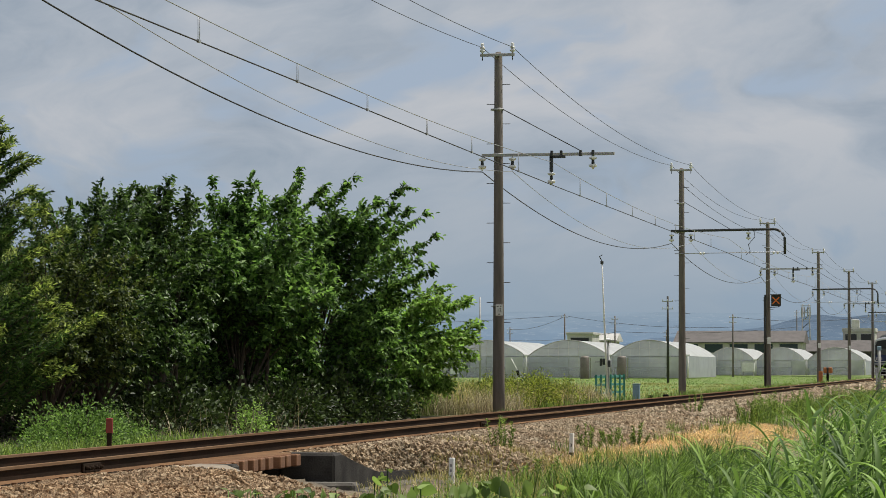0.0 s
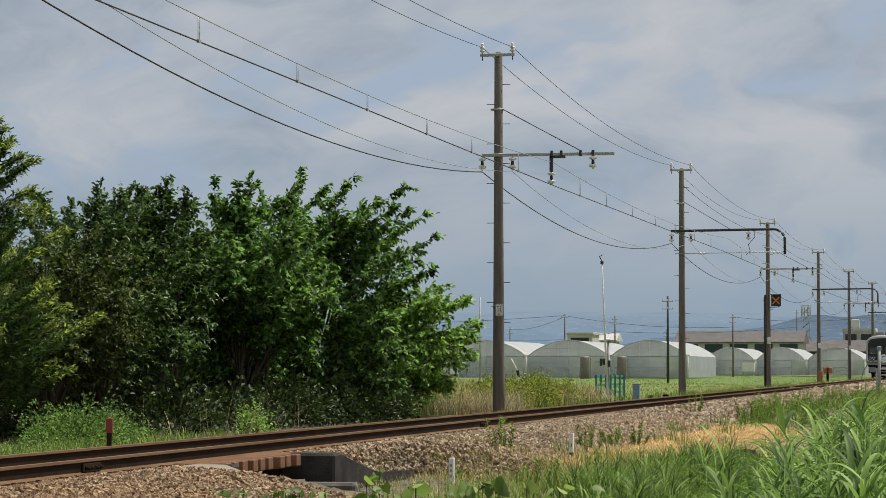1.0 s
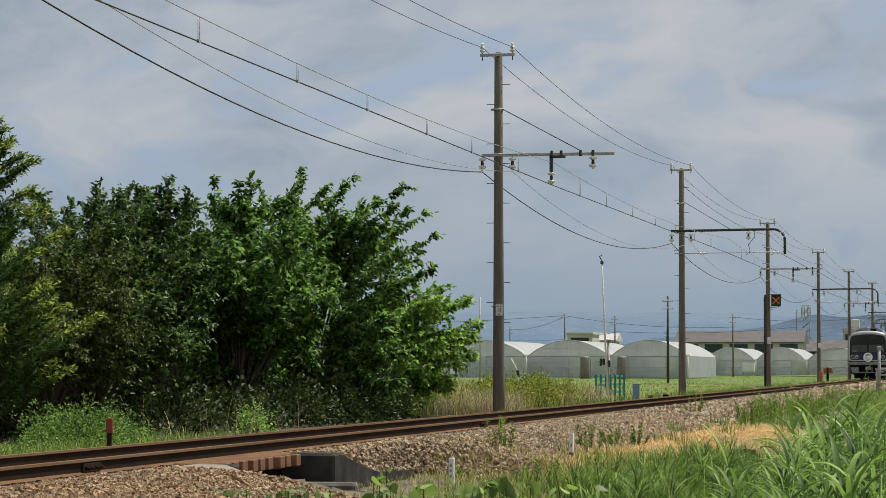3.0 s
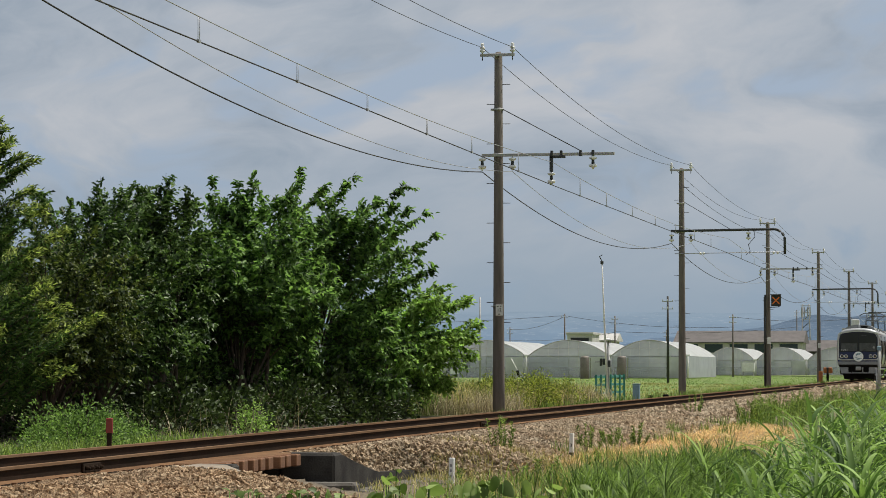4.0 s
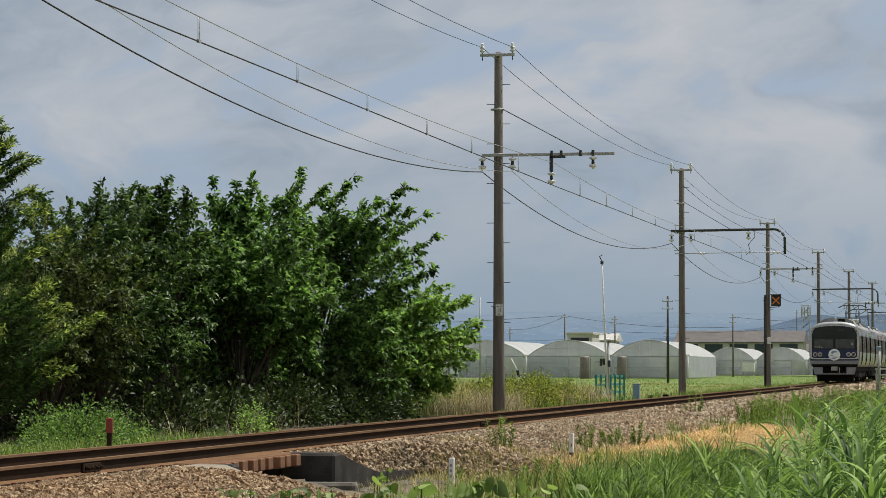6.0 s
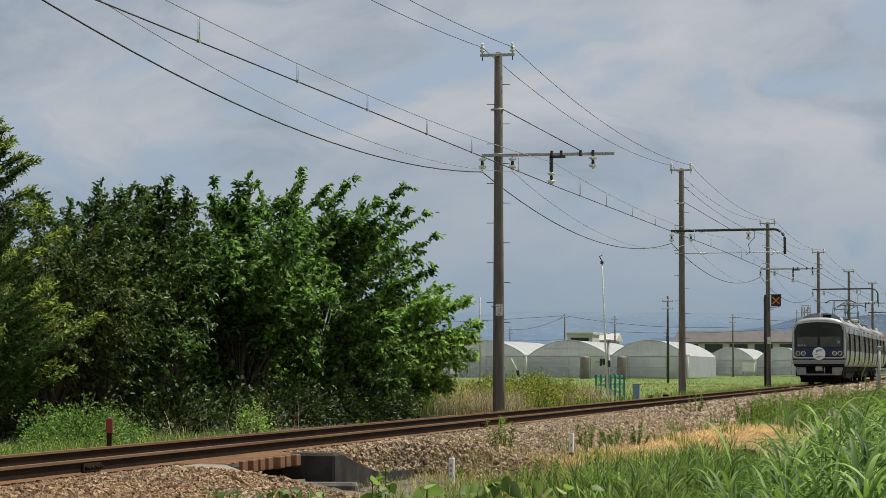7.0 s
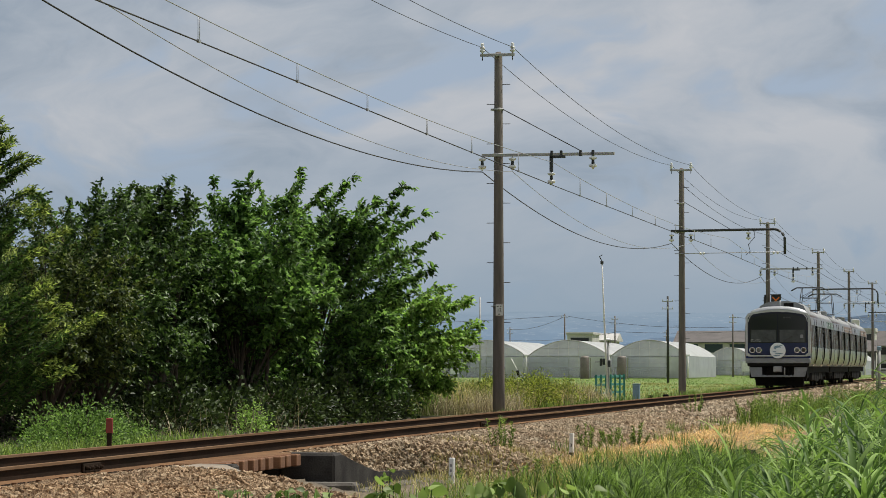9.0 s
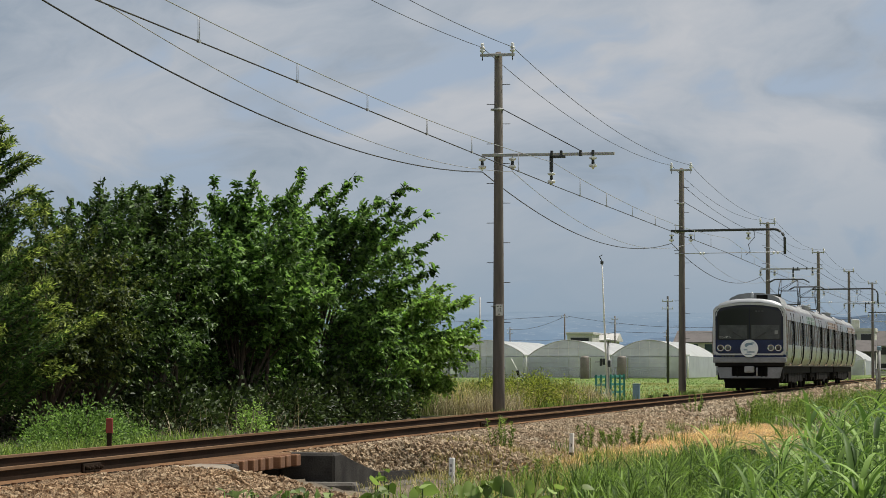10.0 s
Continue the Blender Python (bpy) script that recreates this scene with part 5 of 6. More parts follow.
def build_bush(seed, x, y, rx, ry, h, count, leaf_len, material, label):
    """A low leafy shrub."""
    rng = np.random.default_rng(seed)
    z0 = float(ground_z(x, y))
    t = thing("shrub", label, "shrub", "", pose(x, y, z0))
    bm = bmesh.new()
    for k in range(14):
        a, r = rng.uniform(0, 6.28), rng.uniform(0.2, 0.9)
        tube(bm, [(math.cos(a) * r * rx * 0.4, math.sin(a) * r * ry * 0.4, -0.1), (math.cos(a) * r * rx, math.sin(a) * r * ry, h * rng.uniform(0.5, 0.9))], [0.012, 0.004], 5)
    tagged(part("stem", bm, M["bark"], t), kind="stuff")
    u = unit(rng.normal(size=(count, 3)))
    u[:, 2] = np.abs(u[:, 2])
    lump = 1 + 0.2 * np.sin(5 * np.arctan2(u[:, 1], u[:, 0]) + seed) + 0.12 * np.sin(9 * u[:, 0])
    p = u * (rng.uniform(0.3, 1, count) ** 0.5 * lump)[:, None] * np.array([rx, ry, h])
    d = unit(u + rng.normal(0, 0.6, (count, 3)) + np.array([0, 0, 0.15]))
    L = leaf_len * rng.uniform(0.6, 1.3, count)
    v, f = leaves_geo(p, d, unit(rng.normal(0, 0.4, (count, 3)) + np.array([0, 0, 1.0])), L, L * 0.68)
    raw("foliage", v, f, material, t)
    return t


def patch(name, label, category, seed, n, sample, length, width, droop, material, segs=4, lift=0.0, stand=(1.1, 1.55), heading=None):
    """A stand of grass as one stuff object; sample gives x and y for n blades."""
    rng = np.random.default_rng(seed)
    x, y = sample(rng, n)
    z = ground_z(x, y) - 0.02 + lift
    hd = rng.uniform(0, 2 * math.pi, len(x)) if heading is None else rng.normal(heading[0], heading[1], len(x))
    v, f = blades_geo(rng, np.stack([x, y, z], 1), hd, rng.uniform(*length, len(x)), rng.uniform(*width, len(x)), rng.uniform(*droop, len(x)), rng.uniform(*stand, len(x)), segs)
    ob = raw(name, v, f, material)
    return tagged(ob, label, category, kind="stuff")


def area(x0, x1, y0, y1, clump=0.0):
    """Blades spread over a stretch of ground, gathered into tufts."""
    def sample(rng, n):
        if not clump:
            return rng.uniform(x0, x1, n), rng.uniform(y0, y1, n)
        k = max(3, int(n / 45))
        cx, cy = rng.uniform(x0, x1, k), rng.uniform(y0, y1, k)
        i = rng.integers(0, k, n)
        return cx[i] + rng.normal(0, clump, n), cy[i] + rng.normal(0, clump, n)
    return sample


def build_weed(seed, x, y, h, material=None):
    """An upright leafy weed: stalk, alternate narrow leaves, a few side shoots."""
    rng = np.random.default_rng(seed)
    z0 = float(ground_z(x, y))
    t = thing("weed", "tall green leafy weed growing beside the ballast", "weed", "weeds on the bank", pose(x, y, z0))
    bm = bmesh.new()
    P, D = [], []
    for k in range(9):
        a, sp = rng.uniform(0, 6.28), rng.uniform(0.02, 0.17)
        hh = h * rng.uniform(0.3, 1.1)
        b, e = Vector((math.cos(a) * sp, math.sin(a) * sp, -0.05)), Vector((math.cos(a) * sp * 1.8, math.sin(a) * sp * 1.8, hh))
        tube(bm, [b, b.lerp(e, 0.5), e], [0.006, 0.005, 0.002], 5)
        m = 64
        f = rng.uniform(0.1, 1.0, m)
        P.append(np.array([list(b.lerp(e, q)) for q in f]))
        ang = rng.uniform(0, 6.28, m)
        D.append(unit(np.stack([np.cos(ang), np.sin(ang), rng.uniform(0.4, 1.6, m)], 1)))
    part("stalk", bm, M["grass"], t)
    P, D = np.concatenate(P), np.concatenate(D)
    L = rng.uniform(0.03, 0.075, len(P))
    v, f = leaves_geo(P, D, np.tile([0, 0, 1.0], (len(P), 1)), L, L * 0.2)
    raw("foliage", v, f, material or M["grass"], t)
    return t


def ribbons_geo(base, heading, length, width, droop, stand, segs=9, fold=0.22):
    """Broad grass blades folded along the midrib, rising and arching over."""
    n = len(base)
    hd = np.stack([np.cos(heading), np.sin(heading), np.zeros(n)], 1)
    sd = np.stack([-np.sin(heading), np.cos(heading), np.zeros(n)], 1)
    up = np.array([0, 0, 1.0])
    p, ang, rows = base.copy(), stand.copy(), []
    for s in range(segs + 1):
        t = s / segs
        w = (width * min(1.0, 0.45 + 2.2 * t) * (1 - t ** 2.6) + 0.0008)[:, None]
        nrm = up * np.cos(ang)[:, None] - hd * np.sin(ang)[:, None]
        rows.append(np.stack([p - sd * w / 2 + nrm * w * fold, p, p + sd * w / 2 + nrm * w * fold], 1))
        p = p + (hd * np.cos(ang)[:, None] + up * np.sin(ang)[:, None]) * (length / segs)[:, None]
        ang = ang - droop / segs * (0.25 + 1.5 * t)
    verts = np.stack(rows, 1).reshape(-1, 3)
    k = 3 * (segs + 1)
    i = np.arange(n)[:, None] * k
    faces = [i + np.array([[3 * s + c, 3 * s + c + 1, 3 * s + c + 4, 3 * s + c + 3]]) for s in range(segs) for c in (0, 1)]
    return verts, np.concatenate(faces, 0)


def build_reed_clump(seed, x, y, top, n, spread, heading=0.2, width=(0.014, 0.030), material="reed", left=0.4, droop=(1.2, 2.7)):
    """A tuft of long blades that rise from the ground and arch over."""
    rng = np.random.default_rng(seed)
    z0 = float(ground_z(x, y))
    h = top - z0
    t = thing("reed_clump", "lush clump of broad arching green reed blades", "tall grass", "reeds beside the path", pose(x, y, z0))
    bm = bmesh.new()
    k = 9
    sx, sy, sh = rng.normal(0, spread, k), rng.normal(0, spread, k), h * rng.uniform(0.5, 0.92, k)
    for q in range(k):
        tube(bm, [(sx[q], sy[q], -0.1), (sx[q] + 0.03, sy[q], sh[q])], [0.006, 0.003], 5)
    tagged(part("stalk", bm, M[material], t), kind="stuff")
    i = rng.integers(0, k, n)
    f = 0.25 + 0.75 * rng.uniform(0, 1, n) ** 0.7
    L = rng.uniform(0.26, 0.52, n) * (1.25 - 0.45 * f)
    hd = np.where(rng.random(n) < left, rng.normal(3.0, 0.8, n), rng.normal(heading, 0.8, n))
    base = np.stack([sx[i], sy[i], sh[i] * f], 1)
    v, fa = ribbons_geo(base, hd, L, rng.uniform(*width, n), rng.uniform(*droop, n), rng.uniform(0.6, 1.35, n), 8)
    tagged(raw("blade", v, fa, M[material], t), kind="stuff")
    return t


def build_vine(seed, x, y, z, n, spread, size):
    """Broad-leaved creeper: large pointed leaves on thin stalks."""
    rng = np.random.default_rng(seed)
    z0 = float(ground_z(x, y))
    t = thing("broad_leaf_plant", "broad-leaved creeper with large pale green leaves", "plant", "creepers by the path", pose(x, y, z0))
    bm, lv = bmesh.new(), bmesh.new()
    outline = [(0.0, 0.0), (0.02, 0.22), (0.14, 0.42), (0.34, 0.48), (0.58, 0.38), (0.82, 0.17), (1.0, 0.0)]
    for k in range(n):
        a = rng.uniform(0, 6.28)
        r = spread * math.sqrt(rng.random())
        top = z - z0 - rng.random() ** 1.5 * 0.14
        e = Vector((math.cos(a) * r, math.sin(a) * r, top))
        tube(bm, [(e.x * 0.5, e.y * 0.5, -0.1), (e.x * 0.9, e.y * 0.9, top * 0.6), e], [0.003, 0.0025, 0.0015], 5)
        m = Matrix.Translation(e) @ Euler((rng.normal(-0.1, 0.7), rng.normal(0.3, 0.6), a + rng.normal(0, 0.7))).to_matrix().to_4x4()
        L = size * rng.uniform(0.6, 1.25)
        mid = [lv.verts.new(m @ Vector((u * L, 0, -0.22 * L * u * u))) for u, _ in outline]
        for s in (-1, 1):
            edge = [lv.verts.new(m @ Vector((u * L - 0.1 * L * (q < 2), s * w * L * 0.9, -0.22 * L * u * u + 0.22 * w * L))) for q, (u, w) in enumerate(outline[1:-1])]
            row = [mid[0]] + edge + [mid[-1]]
            for q in range(len(mid) - 1):
                vs = [mid[q], mid[q + 1], row[q + 1], row[q]]
                vs = list(dict.fromkeys(vs))
                f = lv.faces.new(vs if s > 0 else vs[::-1])
                f.smooth = True
    tagged(part("stalk", bm, M["leaf"], t), kind="stuff")
    part("foliage", lv, M["vine"], t)
    return t


# ---------------------------------------------------------------- far things
def build_house(x0, x1, y, depth, eave, ridge, wall, roof, label, windows=4, flat=False, glass="window"):
    h = thing("house", label, "house", "", pose((x0 + x1) / 2, y, -0.2))
    w = (x1 - x0) / 2
    part("wall", box(bmesh.new(), -w, w, 0, depth, 0, eave, 0.03), M[wall], h)
    bm = bmesh.new()
    if flat:
        box(bm, -w - 0.15, w + 0.15, -0.15, depth + 0.15, eave, ridge, 0.03)
    else:
        a = [(-0.5, eave - 0.05), (depth / 2, ridge), (depth + 0.5, eave - 0.05), (depth + 0.5, eave - 0.2), (-0.5, eave - 0.2)]
        va = [bm.verts.new((-w - 0.4, yy, z)) for yy, z in a]
        vb = [bm.verts.new((w + 0.4, yy, z)) for yy, z in a]
        for i in range(5):
            j = (i + 1) % 5
            bm.faces.new((va[i], vb[i], vb[j], va[j]))
        bm.faces.new(va), bm.faces.new(vb[::-1])
        bmesh.ops.recalc_face_normals(bm, faces=bm.faces)
    part("roof", bm, M[roof], h)
    for k in range(windows):
        cx = -w + (k + 0.5) * 2 * w / windows
        ww = min(1.2, w / windows * 0.72)
        for z in ((eave - 1.6,) if eave < 4 else (eave - 1.5, eave - 4.1)):
            if z < 0.3:
                continue
            bm = box(bmesh.new(), cx - ww, cx + ww, -0.03, 0.02, z, z + 1.15, 0.0)
            win = part("window", bm, M[glass], h)
            bm = bmesh.new()
            box(bm, cx - ww - 0.05, cx - ww, -0.06, 0.0, z - 0.05, z + 1.2)
            box(bm, cx + ww, cx + ww + 0.05, -0.06, 0.0, z - 0.05, z + 1.2)
            box(bm, cx - ww, cx + ww, -0.06, 0.0, z - 0.05, z)
            part("frame", bm, M["galvanised"], win)
    return h


def build_far_pole(x, y, top, arms, material="pole", r=0.105):
    p = thing("utility_pole", "slim grey utility pole beyond the field", "utility pole", "distant poles", pose(x, y, -0.3))
    part("shaft", tube(bmesh.new(), [(0, 0, -0.3), (0, 0, top + 0.3)], [r, r * 0.7], 10), M[material], p)
    for k in range(arms):
        z = top - 0.1 - 0.55 * k
        part("crossarm", box(bmesh.new(), -0.4, 0.4, -0.15, -0.1, z, z + 0.05), M["galvanised"], p)
        for dx in (-0.35, 0.0, 0.35):
            bm = bmesh.new()
            insulator(bm, dx, -0.12, z + 0.05, True, 0.6)
            part("insulator", bm, M["porcelain"], p)
    return p


def ridge(name, label, y, x0, x1, heights, color, seed, rough, top):
    """A distant hazy range: a long rounded ridge of its own height."""
    rng = np.random.default_rng(seed)
    n = 240
    xs = np.linspace(x0, x1, n)
    h = np.interp(np.linspace(0, 1, n), np.linspace(0, 1, len(heights)), heights)
    for k in range(5):
        h = h + rough * math.pow(0.55, k) * np.sin(np.linspace(0, 6.28 * (3 + 5 * k), n) + rng.uniform(0, 6.28))
    V, F = [], []
    for j, (q, dy) in enumerate(((0.0, 0), (0.55, 60), (0.85, 140), (1.0, 260))):
        V.append(np.stack([xs, np.full(n, y + dy), np.maximum(h, 1) * q - (6 if q == 0 else 0)], 1))
    V = np.concatenate(V)
    for j in range(3):
        i = np.arange(n - 1) + j * n
        F.append(np.stack([i, i + 1, i + n + 1, i + n], 1))
    ob = raw(name, V, np.concatenate(F), color)
    tagged(ob, label, "backdrop", kind="structure")


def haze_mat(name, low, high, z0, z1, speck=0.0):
    """Distant land, its haze put into a glowing colour graded by height."""
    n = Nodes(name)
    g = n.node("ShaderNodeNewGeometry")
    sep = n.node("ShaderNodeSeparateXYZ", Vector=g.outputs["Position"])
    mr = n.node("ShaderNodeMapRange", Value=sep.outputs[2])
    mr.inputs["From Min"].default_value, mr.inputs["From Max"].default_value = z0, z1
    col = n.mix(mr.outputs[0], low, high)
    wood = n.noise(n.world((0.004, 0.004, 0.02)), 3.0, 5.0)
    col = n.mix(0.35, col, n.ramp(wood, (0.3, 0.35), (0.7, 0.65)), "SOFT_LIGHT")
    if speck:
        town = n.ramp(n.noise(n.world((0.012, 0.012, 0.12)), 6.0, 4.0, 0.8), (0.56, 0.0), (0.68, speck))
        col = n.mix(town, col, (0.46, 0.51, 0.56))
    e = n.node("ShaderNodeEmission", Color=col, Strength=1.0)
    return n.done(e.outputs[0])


def build_sky():
    """A sheet of broken cloud far behind everything; it drifts."""
    R, n = 4700.0, 90
    az = np.radians(np.linspace(-45, 32, n))
    V = []
    for z in (-80.0, 300.0, 700.0, 1200.0):
        V.append(np.stack([R * np.sin(az), R * np.cos(az), np.full(n, z)], 1))
    F = []
    for j in range(3):
        i = np.arange(n - 1) + j * n
        F.append(np.stack([i, i + 1, i + n + 1, i + n], 1))
    nd = Nodes("drifting cloud")
    v = nd.coords((0.0011, 0.0011, 0.0026))
    warp = nd.noise(nd.coords((0.001, 0.001, 0.002)), 1.3, 3.0)
    add = nd.node("ShaderNodeVectorMath")
    add.operation = "ADD"
    nd.t.links.new(v, add.inputs[0])
    nd.t.links.new(warp, add.inputs[1])
    big = nd.noise(add.outputs[0], 1.6, 7.0, 0.58)
    cover = nd.noise(add.outputs[0], 3.1, 5.0, 0.5)
    c = nd.node("ShaderNodeTexCoord")
    sep = nd.node("ShaderNodeSeparateXYZ", Vector=c.outputs["Object"])
    up = nd.node("ShaderNodeMapRange", Value=sep.outputs[2])
    up.inputs["From Min"].default_value, up.inputs["From Max"].default_value = 60.0, 420.0
    cloud = nd.ramp(big, (0.34, (0.30, 0.36, 0.435)), (0.47, (0.41, 0.455, 0.515)), (0.60, (0.51, 0.53, 0.565)))
    gap = nd.ramp(cover, (0.36, 1.0), (0.48, 0.0))
    col = nd.mix(gap, cloud, (0.36, 0.44, 0.55))
    col = nd.mix(up.outputs[0], (0.275, 0.355, 0.44), col)
    e = nd.node("ShaderNodeEmission", Color=col, Strength=1.0)
    ob = raw("cloud_backdrop", np.concatenate(V), np.concatenate(F), nd.done(e.outputs[0]))
    for p in ob.data.polygons:
        p.use_smooth = True
    return tagged(ob, "pale grey drifting broken cloud with blue gaps", "sky", kind="structure")


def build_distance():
    # Bluish glow colours paint the haze over both ranges.
    far = haze_mat("far painted haze", (0.185, 0.275, 0.385), (0.265, 0.345, 0.43), 25, 80, 0.5)
    near = haze_mat("wooded range with painted haze", (0.175, 0.25, 0.34), (0.14, 0.195, 0.265), 15, 60, 0.5)
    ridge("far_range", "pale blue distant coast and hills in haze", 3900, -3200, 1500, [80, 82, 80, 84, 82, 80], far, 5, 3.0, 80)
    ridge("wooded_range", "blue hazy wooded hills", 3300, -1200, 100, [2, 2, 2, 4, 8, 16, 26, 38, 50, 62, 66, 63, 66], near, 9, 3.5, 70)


# ---------------------------------------------------------------- trackside things
def build_marker(x, y, h, foot):
    m = thing("distance_post", "small white numbered distance post, black at its foot", "marker post", "distance posts", pose(x, y, float(ground_z(x, y)), 0, 1.5, -11))
    part("post", box(bmesh.new(), -0.029, 0.029, -0.029, 0.029, foot, h, 0.006), M["white"], m)
    part("foot", box(bmesh.new(), -0.031, 0.031, -0.031, 0.031, -0.2, foot, 0.008), M["black"], m, "black painted foot")
    return m


def build_trackside():
    m = build_marker(2.99, 39.6, 0.38, 0.10)
    letter("3", 0.075, pose(0, -0.0305, 0.20, 90), M["black"], m)
    m = build_marker(2.95, 30.9, 0.30, 0.0)
    for k in range(3):
        part("lettering", box(bmesh.new(), -0.012, 0.012, -0.031, -0.029, 0.08 + k * 0.06, 0.11 + k * 0.06), M["skirt"], m)
    p = thing("red_post", "short red painted post in the grass beside the rail", "post", "", pose(-1.9, 33.3, float(ground_z(-1.9, 33.3))))
    part("plate", box(bmesh.new(), -0.042, 0.042, -0.02, 0.02, 0.28, 0.47, 0.006), M["red"], p)
    part("stake", box(bmesh.new(), -0.03, 0.03, -0.018, 0.018, -0.2, 0.3, 0.004), M["rail_side"], p)
    # leaning lightning-rod-like mast with a head, and its lower post
    p = thing("camera_mast", "thin leaning galvanised mast with a small sensor head", "mast", "", pose(-4.4, 95.9, -0.25))
    part("tube", tube(bmesh.new(), [(0.02, 0.2, -0.2), (-0.04, -0.2, 2.4), (-0.08, -0.55, 4.75)], [0.042, 0.034, 0.022], 10), M["white"], p)
    part("head", box(bmesh.new(), -0.13, -0.03, -0.62, -0.50, 4.70, 4.80, 0.015), M["dark_steel"], p)
    part("hook", tube(bmesh.new(), [(-0.08, -0.55, 4.8), (-0.16, -0.6, 4.95), (-0.06, -0.6, 5.02)], 0.018, 6), M["dark_steel"], p)
    p = thing("crossing_post", "galvanised post with a flat cap and dark control boxes", "signal post", "", pose(-4.5, 97.0, -0.25))
    part("tube", tube(bmesh.new(), [(0, 0, -0.2), (0, 0, 2.1)], 0.04, 10), M["galvanised"], p)
    part("cap", lathe(bmesh.new(), [(0.17, 2.06), (0.14, 2.11), (0.03, 2.14)], 14), M["white"], p)
    for dx, z0, z1, w in ((-0.24, 1.15, 1.42, 0.04), (-0.12, 1.2, 1.42, 0.06), (0.05, 1.12, 1.36, 0.045)):
        part("control_box", box(bmesh.new(), dx - w, dx + w, -0.2, -0.06, z0, z1, 0.02), M["dark_steel"], p)
    part("arm", tube(bmesh.new(), [(-0.45, -0.08, 1.3), (0.1, -0.08, 1.32)], 0.02, 6), M["galvanised"], p)
    fence = thing("green_fence", "green painted steel guard fence round the mast", "fence", "", pose(-4.5, 94.0, -0.25))
    for k in range(7):
        part("post", box(bmesh.new(), -0.035, 0.035, k * 1.2 - 0.035, k * 1.2 + 0.035, -0.2, 0.86, 0.006), M["green"], fence)
    for z in (0.22, 0.5, 0.78):
        part("rail", box(bmesh.new(), -0.05, -0.03, -0.05, 7.25, z - 0.04, z + 0.04, 0.004), M["green"], fence)
    cab = thing("equipment_cabinet", "pale blue-grey trackside equipment cabinet", "cabinet", "", pose(-4.35, 103.5, -0.25))
    part("body", box(bmesh.new(), -0.13, 0.13, -0.12, 0.12, -0.1, 0.46, 0.02), M["blue_grey"], cab)
    part("lid", box(bmesh.new(), -0.15, 0.15, -0.14, 0.14, 0.46, 0.5, 0.012), M["blue_grey"], cab)
    for k, x in enumerate((0.25, 0.62)):
        st = thing("stump", "small dark wooden stump beside the rail", "stump", "", pose(-3.2 + k * 0.2, 98.5 + k * 3, -0.35))
        part("block", box(bmesh.new(), -0.1, 0.1, -0.1, 0.1, -0.1, 0.22, 0.02), M["under"], st)
    # crossing indicator on the third pole
    sg = thing("crossing_indicator", "square black level-crossing indicator with an orange cross", "signal", "", pose(-2.35, 144.6, 4.33))
    part("housing", box(bmesh.new(), -0.25, 0.25, -0.12, 0.1, -0.30, 0.30, 0.02), M["black"], sg)
    part("hood", box(bmesh.new(), -0.28, 0.28, -0.3, -0.1, 0.29, 0.32, 0.004), M["black"], sg)
    for a in (45, -45):
        part("cross_bar", box(bmesh.new(), -0.26, 0.26, -0.01, 0.01, -0.03, 0.03, 0.004), M["lamp_orange"], sg, at=pose(0, -0.128, 0, 0, a, 0))
    part("cable_box", box(bmesh.new(), -0.6, -0.5, -0.18, -0.06, -0.8, 0.3, 0.01), M["black"], sg)
    part("bracket", tube(bmesh.new(), [(-0.45, 0.4, -0.35), (-0.3, 0.05, -0.35), (0.1, 0.0, -0.34), (0.2, 0.0, -0.28)], 0.02, 6), M["dark_steel"], sg)
    part("conduit", tube(bmesh.new(), [(-0.62, 0.3, -4.7), (-0.62, 0.3, 0.2)], 0.05, 8), M["black"], sg)
    # small plates on the farther poles, a white box on one, a leaning stick on the field
    for py, pz in ((144.85, 2.25), (185.85, 2.3), (223.85, 2.4)):
        tp = thing("pole_plate", "small white plate strapped to the pole", "sign", "plates on the far poles", pose(-2.75, py, pz, 0, 0, 8))
        part("plate", box(bmesh.new(), -0.09, 0.09, -0.03, 0.02, -0.17, 0.17, 0.004), M["white"], tp)
        part("strap", lathe(bmesh.new(), [(0.137, -0.01), (0.15, -0.01), (0.15, 0.01), (0.137, 0.01)], 16, (-0.05, 0.15, 0.1)), M["galvanised"], tp)
    wb = thing("equipment_box", "white equipment box fixed high on the pole", "box", "", pose(-2.3, 224.0, 4.35))
    part("case", box(bmesh.new(), -0.32, 0.32, -0.2, 0.2, -0.33, 0.33, 0.03), M["white"], wb)
    part("arm", tube(bmesh.new(), [(-0.6, 0, 0.3), (0.3, 0, 0.3)], 0.03, 6), M["galvanised"], wb)
    part("arm", tube(bmesh.new(), [(-0.6, 0, -0.3), (0.3, 0, -0.3)], 0.03, 6), M["galvanised"], wb)
    sk = thing("leaning_stick", "pale stick leaning out of the grass by the greenhouse", "stick", "", pose(-26.1, 205, 0.0))
    part("rod", tube(bmesh.new(), [(0.1, 0, -0.3), (-0.85, 0, 1.5)], 0.035, 6), M["white"], sk)
    part("tie", tube(bmesh.new(), [(-0.28, 0, 0.25), (-0.4, 0, 0.62)], 0.1, 7), M["under"], sk)
    # number plate on the first pole
    pl = thing("pole_plate", "small white enamel number plate on the pole", "sign", "", pose(-2.75, 65.6, 2.24, 0, 0, 11.4))
    part("plate", box(bmesh.new(), -0.085, 0.085, -0.008, 0.002, -0.13, 0.13, 0.004), M["white"], pl)
    letter("12", 0.11, pose(0, -0.0105, 0.0, 90), M["black"], pl)
